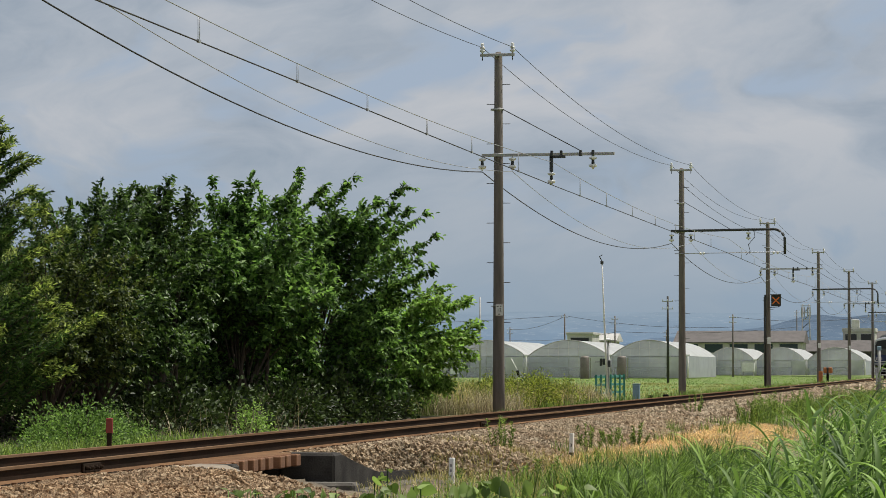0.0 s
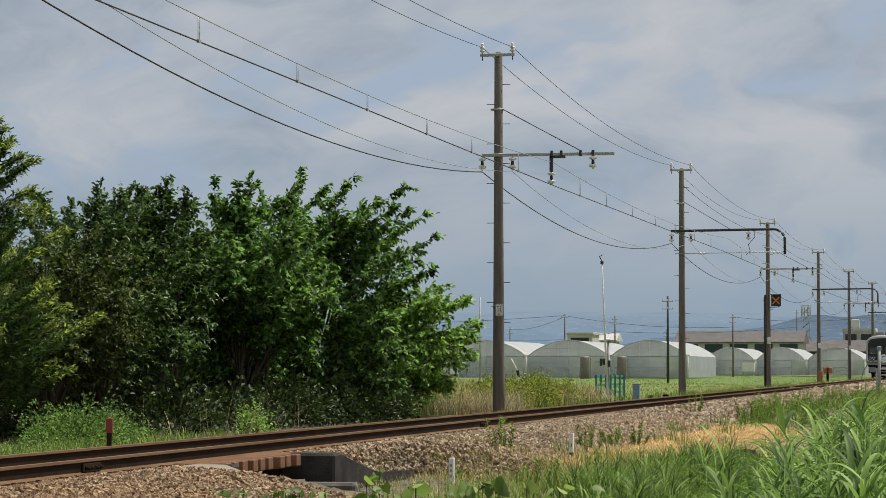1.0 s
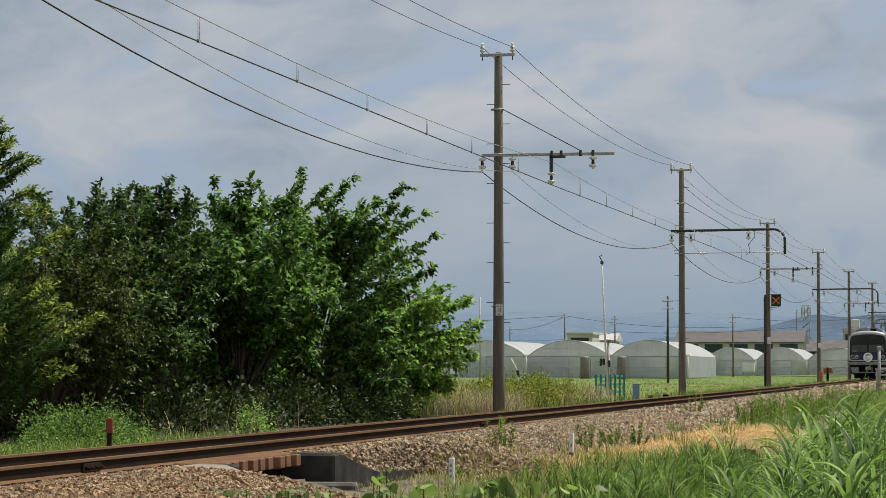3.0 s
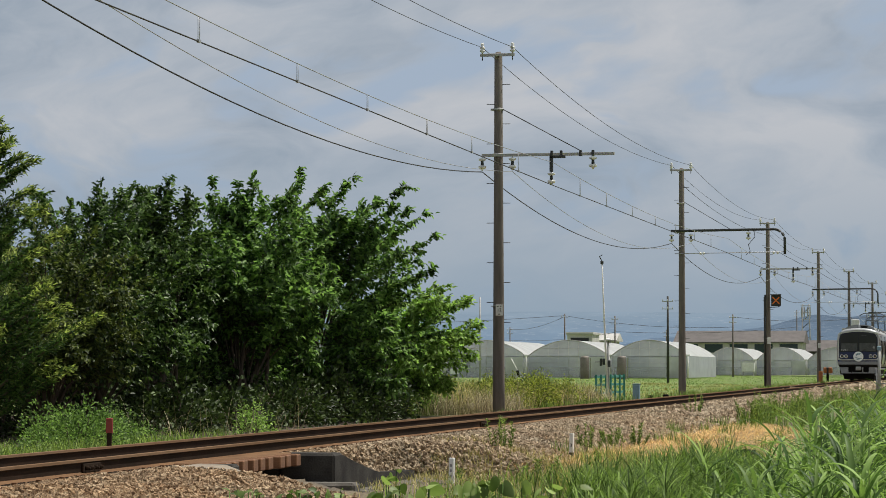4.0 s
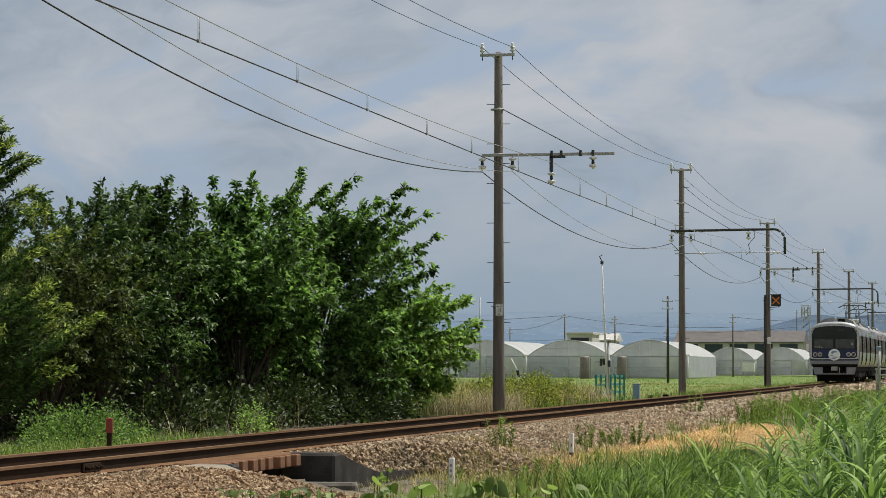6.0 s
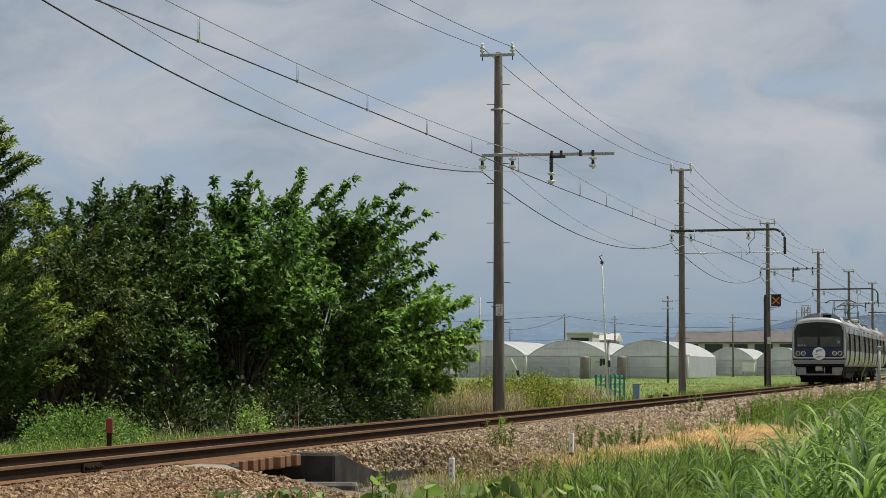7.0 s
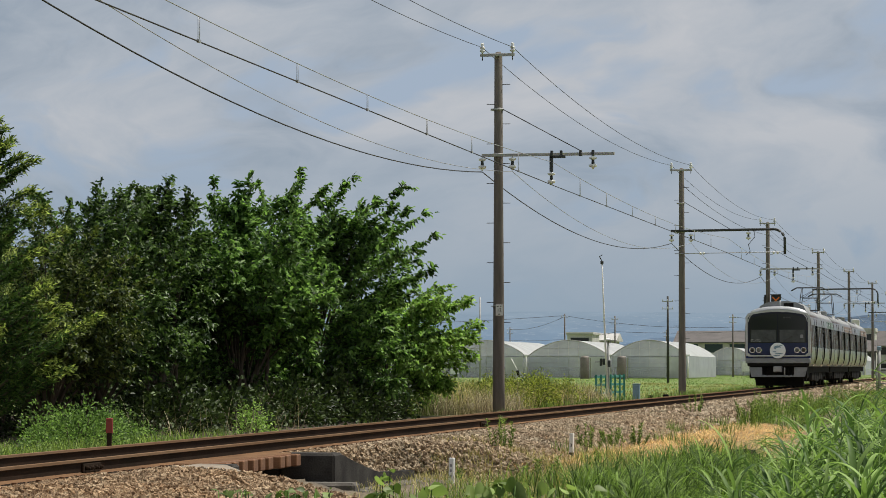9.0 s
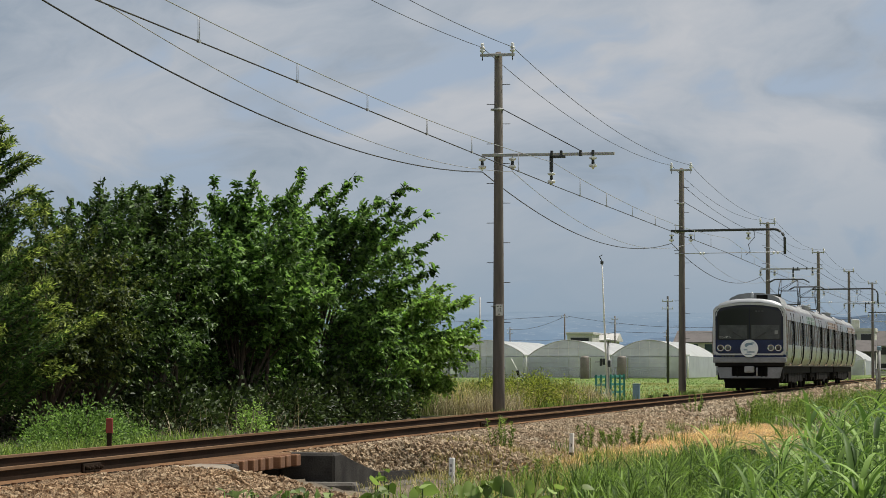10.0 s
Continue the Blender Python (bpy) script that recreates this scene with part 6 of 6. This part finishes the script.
    for dx, dz in ((-0.035, 0.095), (0.035, 0.095), (0.0, -0.098)):
        part("lettering", box(bmesh.new(), dx - 0.02, dx + 0.02, -0.011, -0.0085, dz - 0.012, dz + 0.012), M["black"], pl)
    part("strap", lathe(bmesh.new(), [(0.137, -0.01), (0.14, -0.01), (0.14, 0.01), (0.137, 0.01)], 20, (-0.05, 0.2, 0.1)), M["galvanised"], pl)
    # yellow and black point of the level crossing machine
    cm = thing("crossing_machine", "yellow and black crossing barrier machine on a short post", "barrier", "", pose(-3.2, 202, -0.2))
    part("post", tube(bmesh.new(), [(0, 0, 0), (0, 0, 0.7)], 0.09, 10), M["under"], cm)
    part("head", box(bmesh.new(), -0.3, 0.35, -0.15, 0.15, 0.62, 1.05, 0.06), M["orange"], cm)
    part("stripe", box(bmesh.new(), -0.1, 0.12, -0.16, 0.16, 0.6, 1.07, 0.05), M["black"], cm)
    ob = thing("cable_marker", "short orange cable marker at the pole's foot", "marker", "", pose(-2.6, 185.0, -0.35))
    part("post", box(bmesh.new(), -0.16, 0.1, -0.06, 0.06, -0.1, 0.95, 0.02), M["orange"], ob)
    # white board and pole on the field
    sb = thing("field_sign", "small white board on two stakes at the field's edge", "sign", "", pose(-30.5, 201, 0.0))
    part("board", box(bmesh.new(), -0.32, 0.32, -0.02, 0.02, 0.35, 0.75, 0.01), M["white"], sb)
    for dx in (-0.28, 0.28):
        part("stake", box(bmesh.new(), dx - 0.02, dx + 0.02, 0.02, 0.05, -0.2, 0.7), M["galvanised"], sb)
    # gate posts and rails at the crossing
    gt = thing("crossing_gate", "pale steel posts and rails of the crossing fence", "fence", "", pose(3.5, 131.2, -0.35))
    for dx, h, r in ((0.0, 2.1, 0.07), (0.35, 1.2, 0.05), (-0.12, 1.15, 0.04)):
        part("post", tube(bmesh.new(), [(dx, 0, -0.2), (dx, 0, h)], r, 10), M["galvanised"], gt)
    for z in (0.45, 0.85, 1.12):
        part("rail", tube(bmesh.new(), [(-0.2, 0, z), (1.6, 0.1, z)], 0.035, 8), M["galvanised"], gt)
    part("cap", box(bmesh.new(), -0.1, 0.1, -0.1, 0.1, 2.0, 2.2, 0.03), M["blue_grey"], gt)
    for dx, y in ((-25.4, 232.0), (-22.25, 232.0)):
        tk = thing("storage_tank", "upright brown-grey steel tank beside the greenhouse", "tank", "tanks at the greenhouse", pose(dx, y, -0.02))
        part("shell", lathe(bmesh.new(), [(0.36, -0.25), (0.38, -0.2), (0.38, 1.66), (0.3, 1.78), (0.1, 1.84)], 20), M["tank"], tk)
        part("pipe", tube(bmesh.new(), [(0.5, -0.1, -0.25), (0.5, -0.1, 1.66), (0.3, -0.1, 1.78)], 0.05, 8), M["galvanised"], tk)


# ---------------------------------------------------------------- put it together
SKY = build_sky()
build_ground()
build_distance()
build_ballast()
build_culvert()
for _i, (_y, _h) in enumerate(POLES):
    build_pole(_i, _y, _h)
build_wires()
TRAIN = build_train()

for _x0, _x1 in ((-55.0, -47.9), (-47.8, -40.6), (-40.5, -33.1), (-33.0, -25.5), (-25.4, -18.4)):
    build_greenhouse(_x0, _x1, 248.0, 25.0, 1.95, 3.4, -0.1, "large greenhouses")
for _x0, _x1 in ((-25.5, -19.5), (-19.4, -13.5), (-13.4, -6.6)):
    build_greenhouse(_x0, _x1, 330.0, 26.0, 1.75, 3.3, -0.1, "small greenhouses")

build_house(-33.7, -17.0, 372.0, 9.0, 4.5, 6.0, "plaster", "roof_tile", "long two-storey building with a brown-grey tiled roof", 5, False, "glass_green")
build_house(-41.3, -38.3, 325.0, 6.0, 4.9, 5.2, "plaster", "plaster", "small pale flat-roofed house", 1, True)
build_house(-39.3, -37.1, 335.0, 5.0, 4.4, 5.2, "plaster", "plaster", "small pale house with a low roof", 1)
build_house(-23.5, -14.5, 430.0, 8.0, 4.3, 5.2, "plaster_dark", "roof_tile", "low dark house with a grey tiled roof", 3)
build_house(-15.2, -10.3, 440.0, 8.0, 6.6, 7.2, "plaster", "plaster", "pale two-storey flat-roofed building", 2, True)
build_house(-11.0, -2.0, 455.0, 8.0, 4.6, 7.0, "plaster", "roof_tile", "house with a brown pitched roof", 3)
build_house(-19.5, -8.0, 385.0, 7.0, 3.3, 4.8, "plaster_dark", "roof_tile", "house with a wide grey tiled roof", 4)

for _x, _y, _t, _a in ((-14.55, 200, 6.0, 2), (-37.7, 300, 6.7, 1), (-19.3, 300, 6.6, 2), (-61.4, 400, 6.7, 2), (-34.9, 320, 6.8, 2), (-36.0, 380, 6.0, 2), (-21.0, 420, 9.5, 2)):
    build_far_pole(_x, _y, _t, _a, "dark_steel" if _x == -14.55 else "pole")
_p = build_far_pole(-28.4, 200, 6.0, 0, "galvanised", 0.07)
_t = thing("lattice_tower", "grey steel telecommunication tower among the far houses", "tower", "", pose(-25.1, 500, 0))
for _dx in (-0.9, 0.9):
    part("leg", tube(bmesh.new(), [(_dx, 0, 0), (_dx * 0.6, 0, 12.2)], 0.1, 6), M["galvanised"], _t)
for _k in range(9):
    part("brace", tube(bmesh.new(), [(-0.9 + 0.03 * _k, 0, 1.3 * _k), (0.9 - 0.03 * _k, 0, 1.3 * _k + 1.2)], 0.07, 5), M["dark_steel"], _t)
for _z in (3.0, 6.0, 9.4, 10.6, 11.8):
    part("ring", box(bmesh.new(), -0.95, 0.95, -0.08, 0.08, _z, _z + 0.12), M["galvanised"], _t)
for _dx in (-0.75, -0.3, 0.3, 0.75):
    part("antenna", box(bmesh.new(), _dx - 0.1, _dx + 0.1, -0.25, -0.1, 9.8, 11.6, 0.02), M["galvanised"], _t)

for _k, (_pts, _sag) in enumerate((([(-61.4, 400, 6.4), (-37.7, 300, 6.4)], 0.5), ([(-37.7, 300, 6.5), (-19.3, 300, 5.2)], 0.5), ([(-61.4, 400, 4.8), (-34.9, 320, 4.9)], 0.4), ([(-80, 260, 5.0), (-37.7, 300, 6.5)], 0.6), ([(-19.3, 300, 6.3), (-6, 330, 6.8)], 0.5), ([(-34.9, 320, 5.0), (-14.6, 330, 5.6)], 0.4))):
    (_a, _b) = (Vector(_pts[0]), Vector(_pts[1]))
    _l = [_a.lerp(_b, q) - Vector((0, 0, 4 * _sag * q * (1 - q))) for q in np.linspace(0, 1, 16)]
    tagged(part("utility_wire", tube(bmesh.new(), _l, 0.02, 5), M["wire"]), "thin dark utility wire between far poles", "wire", "far wires")

build_trackside()


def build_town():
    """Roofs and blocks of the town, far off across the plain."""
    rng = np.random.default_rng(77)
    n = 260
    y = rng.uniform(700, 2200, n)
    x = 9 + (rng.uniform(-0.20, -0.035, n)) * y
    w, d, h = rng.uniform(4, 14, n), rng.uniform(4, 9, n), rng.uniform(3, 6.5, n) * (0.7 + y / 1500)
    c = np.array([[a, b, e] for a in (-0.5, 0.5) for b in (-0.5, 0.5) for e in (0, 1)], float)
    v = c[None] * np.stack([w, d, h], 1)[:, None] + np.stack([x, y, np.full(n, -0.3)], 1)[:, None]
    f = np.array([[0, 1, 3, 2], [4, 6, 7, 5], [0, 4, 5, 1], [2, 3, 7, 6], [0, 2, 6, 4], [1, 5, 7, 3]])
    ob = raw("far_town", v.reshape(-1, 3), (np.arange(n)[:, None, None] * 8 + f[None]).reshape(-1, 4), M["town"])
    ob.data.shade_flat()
    tagged(ob, "blocks and roofs of a distant town, haze painted in", "town", kind="stuff")


build_town()
_b = thing("field_cabinet", "small white cabinet before the greenhouses", "cabinet", "", pose(-19.6, 322.0, -0.15))
part("body", box(bmesh.new(), -0.7, 0.7, -0.3, 0.3, 0.5, 1.5, 0.03), M["white"], _b)
for _dx in (-0.55, 0.55):
    part("leg", box(bmesh.new(), _dx - 0.05, _dx + 0.05, -0.2, 0.2, -0.1, 0.5), M["galvanised"], _b)

# trees in a row behind the track
TREES = [
    build_tree(21, -6.3, 61.0, 1.85, 0.5, 4.3, 70, 30, 0.135, M["leaf"], "broad-leaved tree, mid green, long shoots leaning over", 0.75, (0.4, 0.9),
               ((1.30, 0.0, 4.75, 1.3), (0.55, -0.4, 4.85, 1.1), (-0.45, 0.3, 4.9, 1.0), (1.75, 0.3, 4.15, 1.2), (2.2, -0.2, 3.75, 1.0), (0.9, 0.6, 4.45, 0.9), (-0.95, -0.3, 4.6, 0.9))),
    build_tree(22, -6.8, 57.0, 1.6, 0.9, 4.35, 58, 30, 0.135, M["leaf"], "broad-leaved tree, dark green, dense and ragged", 0.2, (0.35, 0.75),
               ((-0.55, 0.0, 4.5, 0.75), (0.1, 0.2, 4.6, 0.85), (0.95, -0.2, 4.6, 0.85), (1.3, 0.1, 4.55, 0.8))),
    build_tree(23, -7.3, 53.0, 0.85, 1.1, 4.25, 48, 28, 0.115, M["leaf_shaded"], "slender broad-leaved tree, green darkened as shaded, pointed top", 0.0, (0.3, 0.6),
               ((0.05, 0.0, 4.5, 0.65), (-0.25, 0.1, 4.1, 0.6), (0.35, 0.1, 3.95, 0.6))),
    build_tree(24, -7.2, 48.4, 1.6, 0.9, 4.0, 62, 32, 0.10, M["leaf_shaded"], "dense broad-leaved tree, half shade put into its leaf colour", 0.1, (0.3, 0.65),
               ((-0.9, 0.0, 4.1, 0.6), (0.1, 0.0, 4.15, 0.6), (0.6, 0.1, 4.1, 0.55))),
    build_tree(25, -6.6, 44.2, 1.3, 0.9, 3.4, 58, 28, 0.085, M["leaf_yellow"], "dense small-leaved tree with yellowish tips", 0.0, (0.2, 0.45)),
    build_tree(26, -5.95, 67.4, 1.65, 0.1, 2.75, 56, 27, 0.13, M["leaf_fresh_lit"], "fresh green leafy tree at the edge of the row, lightened as sunlit", 0.55, (0.35, 0.75),
               ((1.6, 0.0, 2.6, 0.7), (1.9, 0.2, 2.1, 0.6), (1.1, 0.0, 3.0, 0.6)), 0.6),
    build_tree(27, -9.8, 61.0, 2.2, 0.2, 3.6, 34, 18, 0.18, M["leaf"], "broad-leaved tree behind the row"),
    build_tree(28, -10.0, 54.5, 2.3, 0.2, 3.4, 34, 18, 0.18, M["leaf"], "broad-leaved tree behind the row"),
    build_tree(29, -9.6, 47.5, 2.3, 0.2, 3.1, 34, 18, 0.17, M["leaf"], "broad-leaved tree behind the row"),
    build_conifer(30, -5.85, 39.4, 1.75, 5.05, "feathery dark evergreen, yellow-green tips lightened on its sunny side"),
]

build_bush(41, -3.4, 36.4, 0.75, 1.7, 0.68, 7500, 0.045, M["leaf_lit"], "low light green shrub, leaf tone lightened as sunlit")
build_bush(42, -3.7, 38.8, 0.7, 1.2, 0.55, 4000, 0.045, M["leaf_lit"], "low light green shrub, leaf tone lightened as sunlit")
# Added foliage, darkened in colour to stand for the shade under the crowns.
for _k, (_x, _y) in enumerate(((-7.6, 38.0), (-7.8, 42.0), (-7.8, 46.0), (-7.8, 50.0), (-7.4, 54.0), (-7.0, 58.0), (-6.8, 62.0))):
    build_bush(190 + _k, _x - 0.5, _y, 1.2, 2.4, 1.9, 3000, 0.11, M["leaf_deep_shade"], "leafy thicket filling the shade behind the tree stems")
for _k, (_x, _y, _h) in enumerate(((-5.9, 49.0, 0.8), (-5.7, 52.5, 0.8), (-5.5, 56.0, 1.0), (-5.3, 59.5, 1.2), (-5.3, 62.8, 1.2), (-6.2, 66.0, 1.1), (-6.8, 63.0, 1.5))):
    build_bush(210 + _k, _x, _y, 0.9, 2.0, _h, 2400, 0.10, M["leaf_deep_shade"], "low scrub filling the shade at the foot of the trees")
build_bush(220, -3.3, 45.2, 0.35, 0.6, 0.62, 900, 0.05, M["leaf_fresh_lit"], "small light green shrub, lightened as in a patch of sun")
for _k, (_x, _y, _h) in enumerate(((-5.4, 72.5, 0.8), (-4.3, 76.0, 0.9), (-4.1, 79.0, 1.0), (-4.4, 82.0, 0.9), (-4.9, 77.5, 1.0), (-4.2, 85.0, 0.8), (-5.6, 81.0, 0.9), (-4.6, 73.5, 0.8))):
    build_bush(170 + _k, _x, _y, 0.55, 1.2, _h, 2600, 0.07, M["weed_yellow"], "rough yellow-green weedy bush in the grass")

patch("grass", "low green grass on the far side of the track", "grass", 51, 9000, area(-4.6, -1.9, 24, 40, 0.10), (0.12, 0.34), (0.006, 0.014), (0.4, 1.6), M["grass"])
patch("undergrowth", "thin shaded grass under the trees", "grass", 52, 250, area(-2.9, -2.2, 40, 66, 0.15), (0.10, 0.3), (0.006, 0.014), (0.4, 1.4), M["grass"])
patch("dry_stalks", "thin pale dead stalks before the dark thicket", "grass", 60, 90, area(-3.9, -2.7, 38.5, 47), (0.35, 0.95), (0.004, 0.008), (0.2, 1.8), M["withered"], 6)
patch("tall_grass", "tall yellowing grass behind the track", "grass", 53, 15000, area(-8.5, -4.0, 70.0, 90, 0.22), (0.35, 1.05), (0.010, 0.022), (0.5, 2.2), M["grass_dry"], 4)
patch("tall_green_grass", "tall green weeds among the yellowing grass", "grass", 54, 8000, area(-8, -4.4, 69, 92, 0.25), (0.35, 0.95), (0.012, 0.03), (0.4, 1.8), M["grass"], 5)
patch("withered_grass", "pale withered stalks behind the track", "grass", 58, 5000, area(-5.6, -3.6, 69, 74, 0.2), (0.25, 0.85), (0.007, 0.013), (0.3, 2.6), M["withered"], 4)
patch("withered_grass", "pale withered stalks behind the track", "grass", 59, 4000, area(-5.2, -3.9, 84, 93, 0.2), (0.25, 0.8), (0.008, 0.015), (0.3, 2.6), M["withered"], 4)
patch("field_grass", "green grass of the field before the greenhouses", "grass", 55, 28000, area(-34, -3.8, 100, 330), (0.03, 0.10), (0.03, 0.07), (0.8, 2.4), M["field"], 2)
patch("field_dry_grass", "yellowing grass in the field", "grass", 57, 6000, area(-16, -4.2, 100, 190, 0.7), (0.04, 0.16), (0.02, 0.045), (0.2, 1.2), M["grass_dry"], 3)
patch("verge_grass", "green grass along the far rail", "grass", 56, 6000, area(-3.6, -2.3, 76, 230, 0.15), (0.15, 0.4), (0.01, 0.025), (0.2, 1.2), M["grass"], 3)

# near bank
patch("straw", "cut dry orange straw lying on the bank", "straw", 61, 46000, area(2.5, 4.8, 34, 64, 0.35), (0.10, 0.24), (0.004, 0.010), (0.0, 0.6), M["straw"], 2, 0.03, (-0.1, 0.45))
patch("foot_grass", "short dry and green grass at the foot of the wing wall", "grass", 67, 2600, area(1.5, 3.2, 31.8, 38.5, 0.12), (0.08, 0.26), (0.005, 0.010), (0.5, 2.2), M["grass_dry"])
patch("bank_grass", "mixed green grass on the bank", "grass", 62, 14000, area(3.6, 8.2, 22, 40, 0.12), (0.15, 0.40), (0.006, 0.013), (0.5, 1.9), M["grass"])
patch("bank_reed", "darker arching grass tufts on the bank", "grass", 63, 12000, area(4.8, 7.6, 27, 41, 0.12), (0.35, 0.7), (0.012, 0.026), (0.7, 2.0), M["reed_dark"], 4)
patch("dry_bank_grass", "yellowing grass among the green", "grass", 64, 7500, area(3.4, 7.0, 24, 40, 0.14), (0.15, 0.38), (0.005, 0.011), (0.5, 1.9), M["grass_dry"])
patch("thin_straw_grass", "sparse green blades coming through the straw", "grass", 66, 1000, area(2.5, 5.0, 33, 66, 0.10), (0.12, 0.35), (0.006, 0.012), (0.3, 1.4), M["grass"])
patch("far_bank_grass", "green weeds along the near side of the track farther on", "grass", 65, 9000, area(2.9, 7.5, 66, 150, 0.22), (0.2, 0.5), (0.01, 0.025), (0.8, 2.4), M["grass"])

for _k, (_x, _y, _h) in enumerate(((2.7, 33.0, 0.50), (2.2, 38.4, 0.50), (2.8, 45.0, 0.4), (2.75, 42.9, 0.45), (3.0, 46.6, 0.45), (1.9, 66.0, 0.55), (3.1, 70.0, 0.65), (3.2, 72.0, 0.6), (2.9, 74.0, 0.65), (3.0, 76.0, 0.6), (3.3, 78.0, 0.7), (3.2, 81.0, 0.6), (3.4, 84.0, 0.65), (3.1, 88.0, 0.6), (3.3, 94.0, 0.7), (3.2, 99.0, 0.7), (4.0, 31.0, 0.4), (4.3, 33.2, 0.35))):
    build_weed(70 + _k, _x, _y, _h)
_wr = np.random.default_rng(8)
for _k in range(34):
    _y = 63.0 + 50.0 * (_k / 33) ** 1.3
    build_weed(400 + _k, 2.9 + _wr.uniform(0, 1.9), _y, _wr.uniform(0.4, 0.75))

REEDS = []
_rng = np.random.default_rng(90)


def ahead(across, d):
    """Plan position d metres before the camera, and across metres aside for each."""
    c, q = math.cos(radians(11.377)), math.sin(radians(11.377))
    return 9.07 + (c * across - q) * d, (c + q * across) * d


# Clumps are spread and topped to fit their outline in the camera's view.
for _k in range(64):
    _d = 11.5 + 14.0 * (_k / 63) ** 1.2
    _across = _rng.uniform(0.116, 0.185)
    _drop = np.interp(_across, [0.105, 0.12, 0.14, 0.16, 0.17], [0.036, 0.022, 0.006, -0.006, -0.011])
    _x, _y = ahead(_across, _d)
    REEDS.append(build_reed_clump(100 + _k, _x, _y, 0.87 - (_drop + _rng.uniform(0, 0.03)) * _d, 150, 0.17, 0.2, (0.015, 0.030), left=0.65 if _across < 0.13 else 0.35))
for _k in range(26):
    _d = 24.0 + 9.0 * _k / 25
    _across = _rng.uniform(0.052, 0.104)
    _drop = np.interp(_across, [0.05, 0.075, 0.09, 0.104], [0.044, 0.033, 0.027, 0.037]) + _rng.uniform(0, 0.010)
    _x, _y = ahead(_across, _d)
    REEDS.append(build_reed_clump(300 + _k, _x, _y, 0.87 - _drop * _d, 150, 0.15, 0.3, (0.010, 0.019), "reed_dark", 0.35, (0.8, 2.2)))

VINES = []
for _k, (_x, _y, _z, _n, _sp, _sz) in enumerate(((6.60, 9.1, 0.455, 44, 0.14, 0.028), (6.76, 9.15, 0.452, 30, 0.12, 0.032), (6.98, 9.2, 0.53, 9, 0.06, 0.055), (7.08, 9.2, 0.465, 14, 0.12, 0.055), (7.30, 9.3, 0.475, 18, 0.12, 0.06), (7.46, 9.3, 0.48, 22, 0.12, 0.06), (7.62, 9.35, 0.46, 12, 0.12, 0.05))):
    VINES.append(build_vine(140 + _k, _x, _y, _z, _n, _sp, _sz))
_st = thing("cut_stump", "dark cut stump on the grassy bank", "stump", "", pose(4.7, 47.6, -0.75))
part("block", lathe(bmesh.new(), [(0.30, -0.2), (0.27, 0.1), (0.25, 0.2), (0.1, 0.22)], 12), M["under"], _st)

build_track()


# ---------------------------------------------------------------- what moves
def motions():
    # the train comes on at a steady speed
    speed, at_end = 13.3, 102.3
    walk(TRAIN, [(t / 2, pose(0, at_end + speed * (10 - t / 2), 0)) for t in range(21)])
    for k, w in enumerate(WHEELS):
        c = w.location.copy()
        rows = []
        for f in range(0, 301):
            t = f / 30
            rows.append((t, pose(c.x, c.y, c.z, math.degrees(speed * t / 0.43) % 360, 0, 0)))
        walk(w, rows)
    # clouds drift slowly
    walk(SKY, [(0, pose(0, 0, 0)), (10, pose(0, 0, 0, 0, 0, -0.48))])
    # wind in the boughs, the reeds and the creepers: gusts that pass from right to left
    moving = [(ob, amp) for ob, amp in BOUGHS] + [(ob, 3.6) for ob in REEDS] + [(ob, 1.4) for ob in VINES]
    for k, (ob, amp) in enumerate(moving):
        m = ob.matrix_basis.copy()
        ph = k * 2.4 if amp < 1 else k * 0.35 + 0.6 * m.translation.x
        rows = []
        for j in range(51):
            t = j * 0.2
            a = amp * (0.55 * math.sin(3.3 * t + ph) + 0.3 * math.sin(5.9 * t + 2.1 * ph) + 0.3 * math.sin(1.1 * t + 0.5 * ph))
            b = amp * 0.5 * math.sin(4.1 * t + 1.3 * ph)
            rows.append((t, m @ pose(0, 0, 0, b, a, 0)))
        walk(ob, rows)


motions()
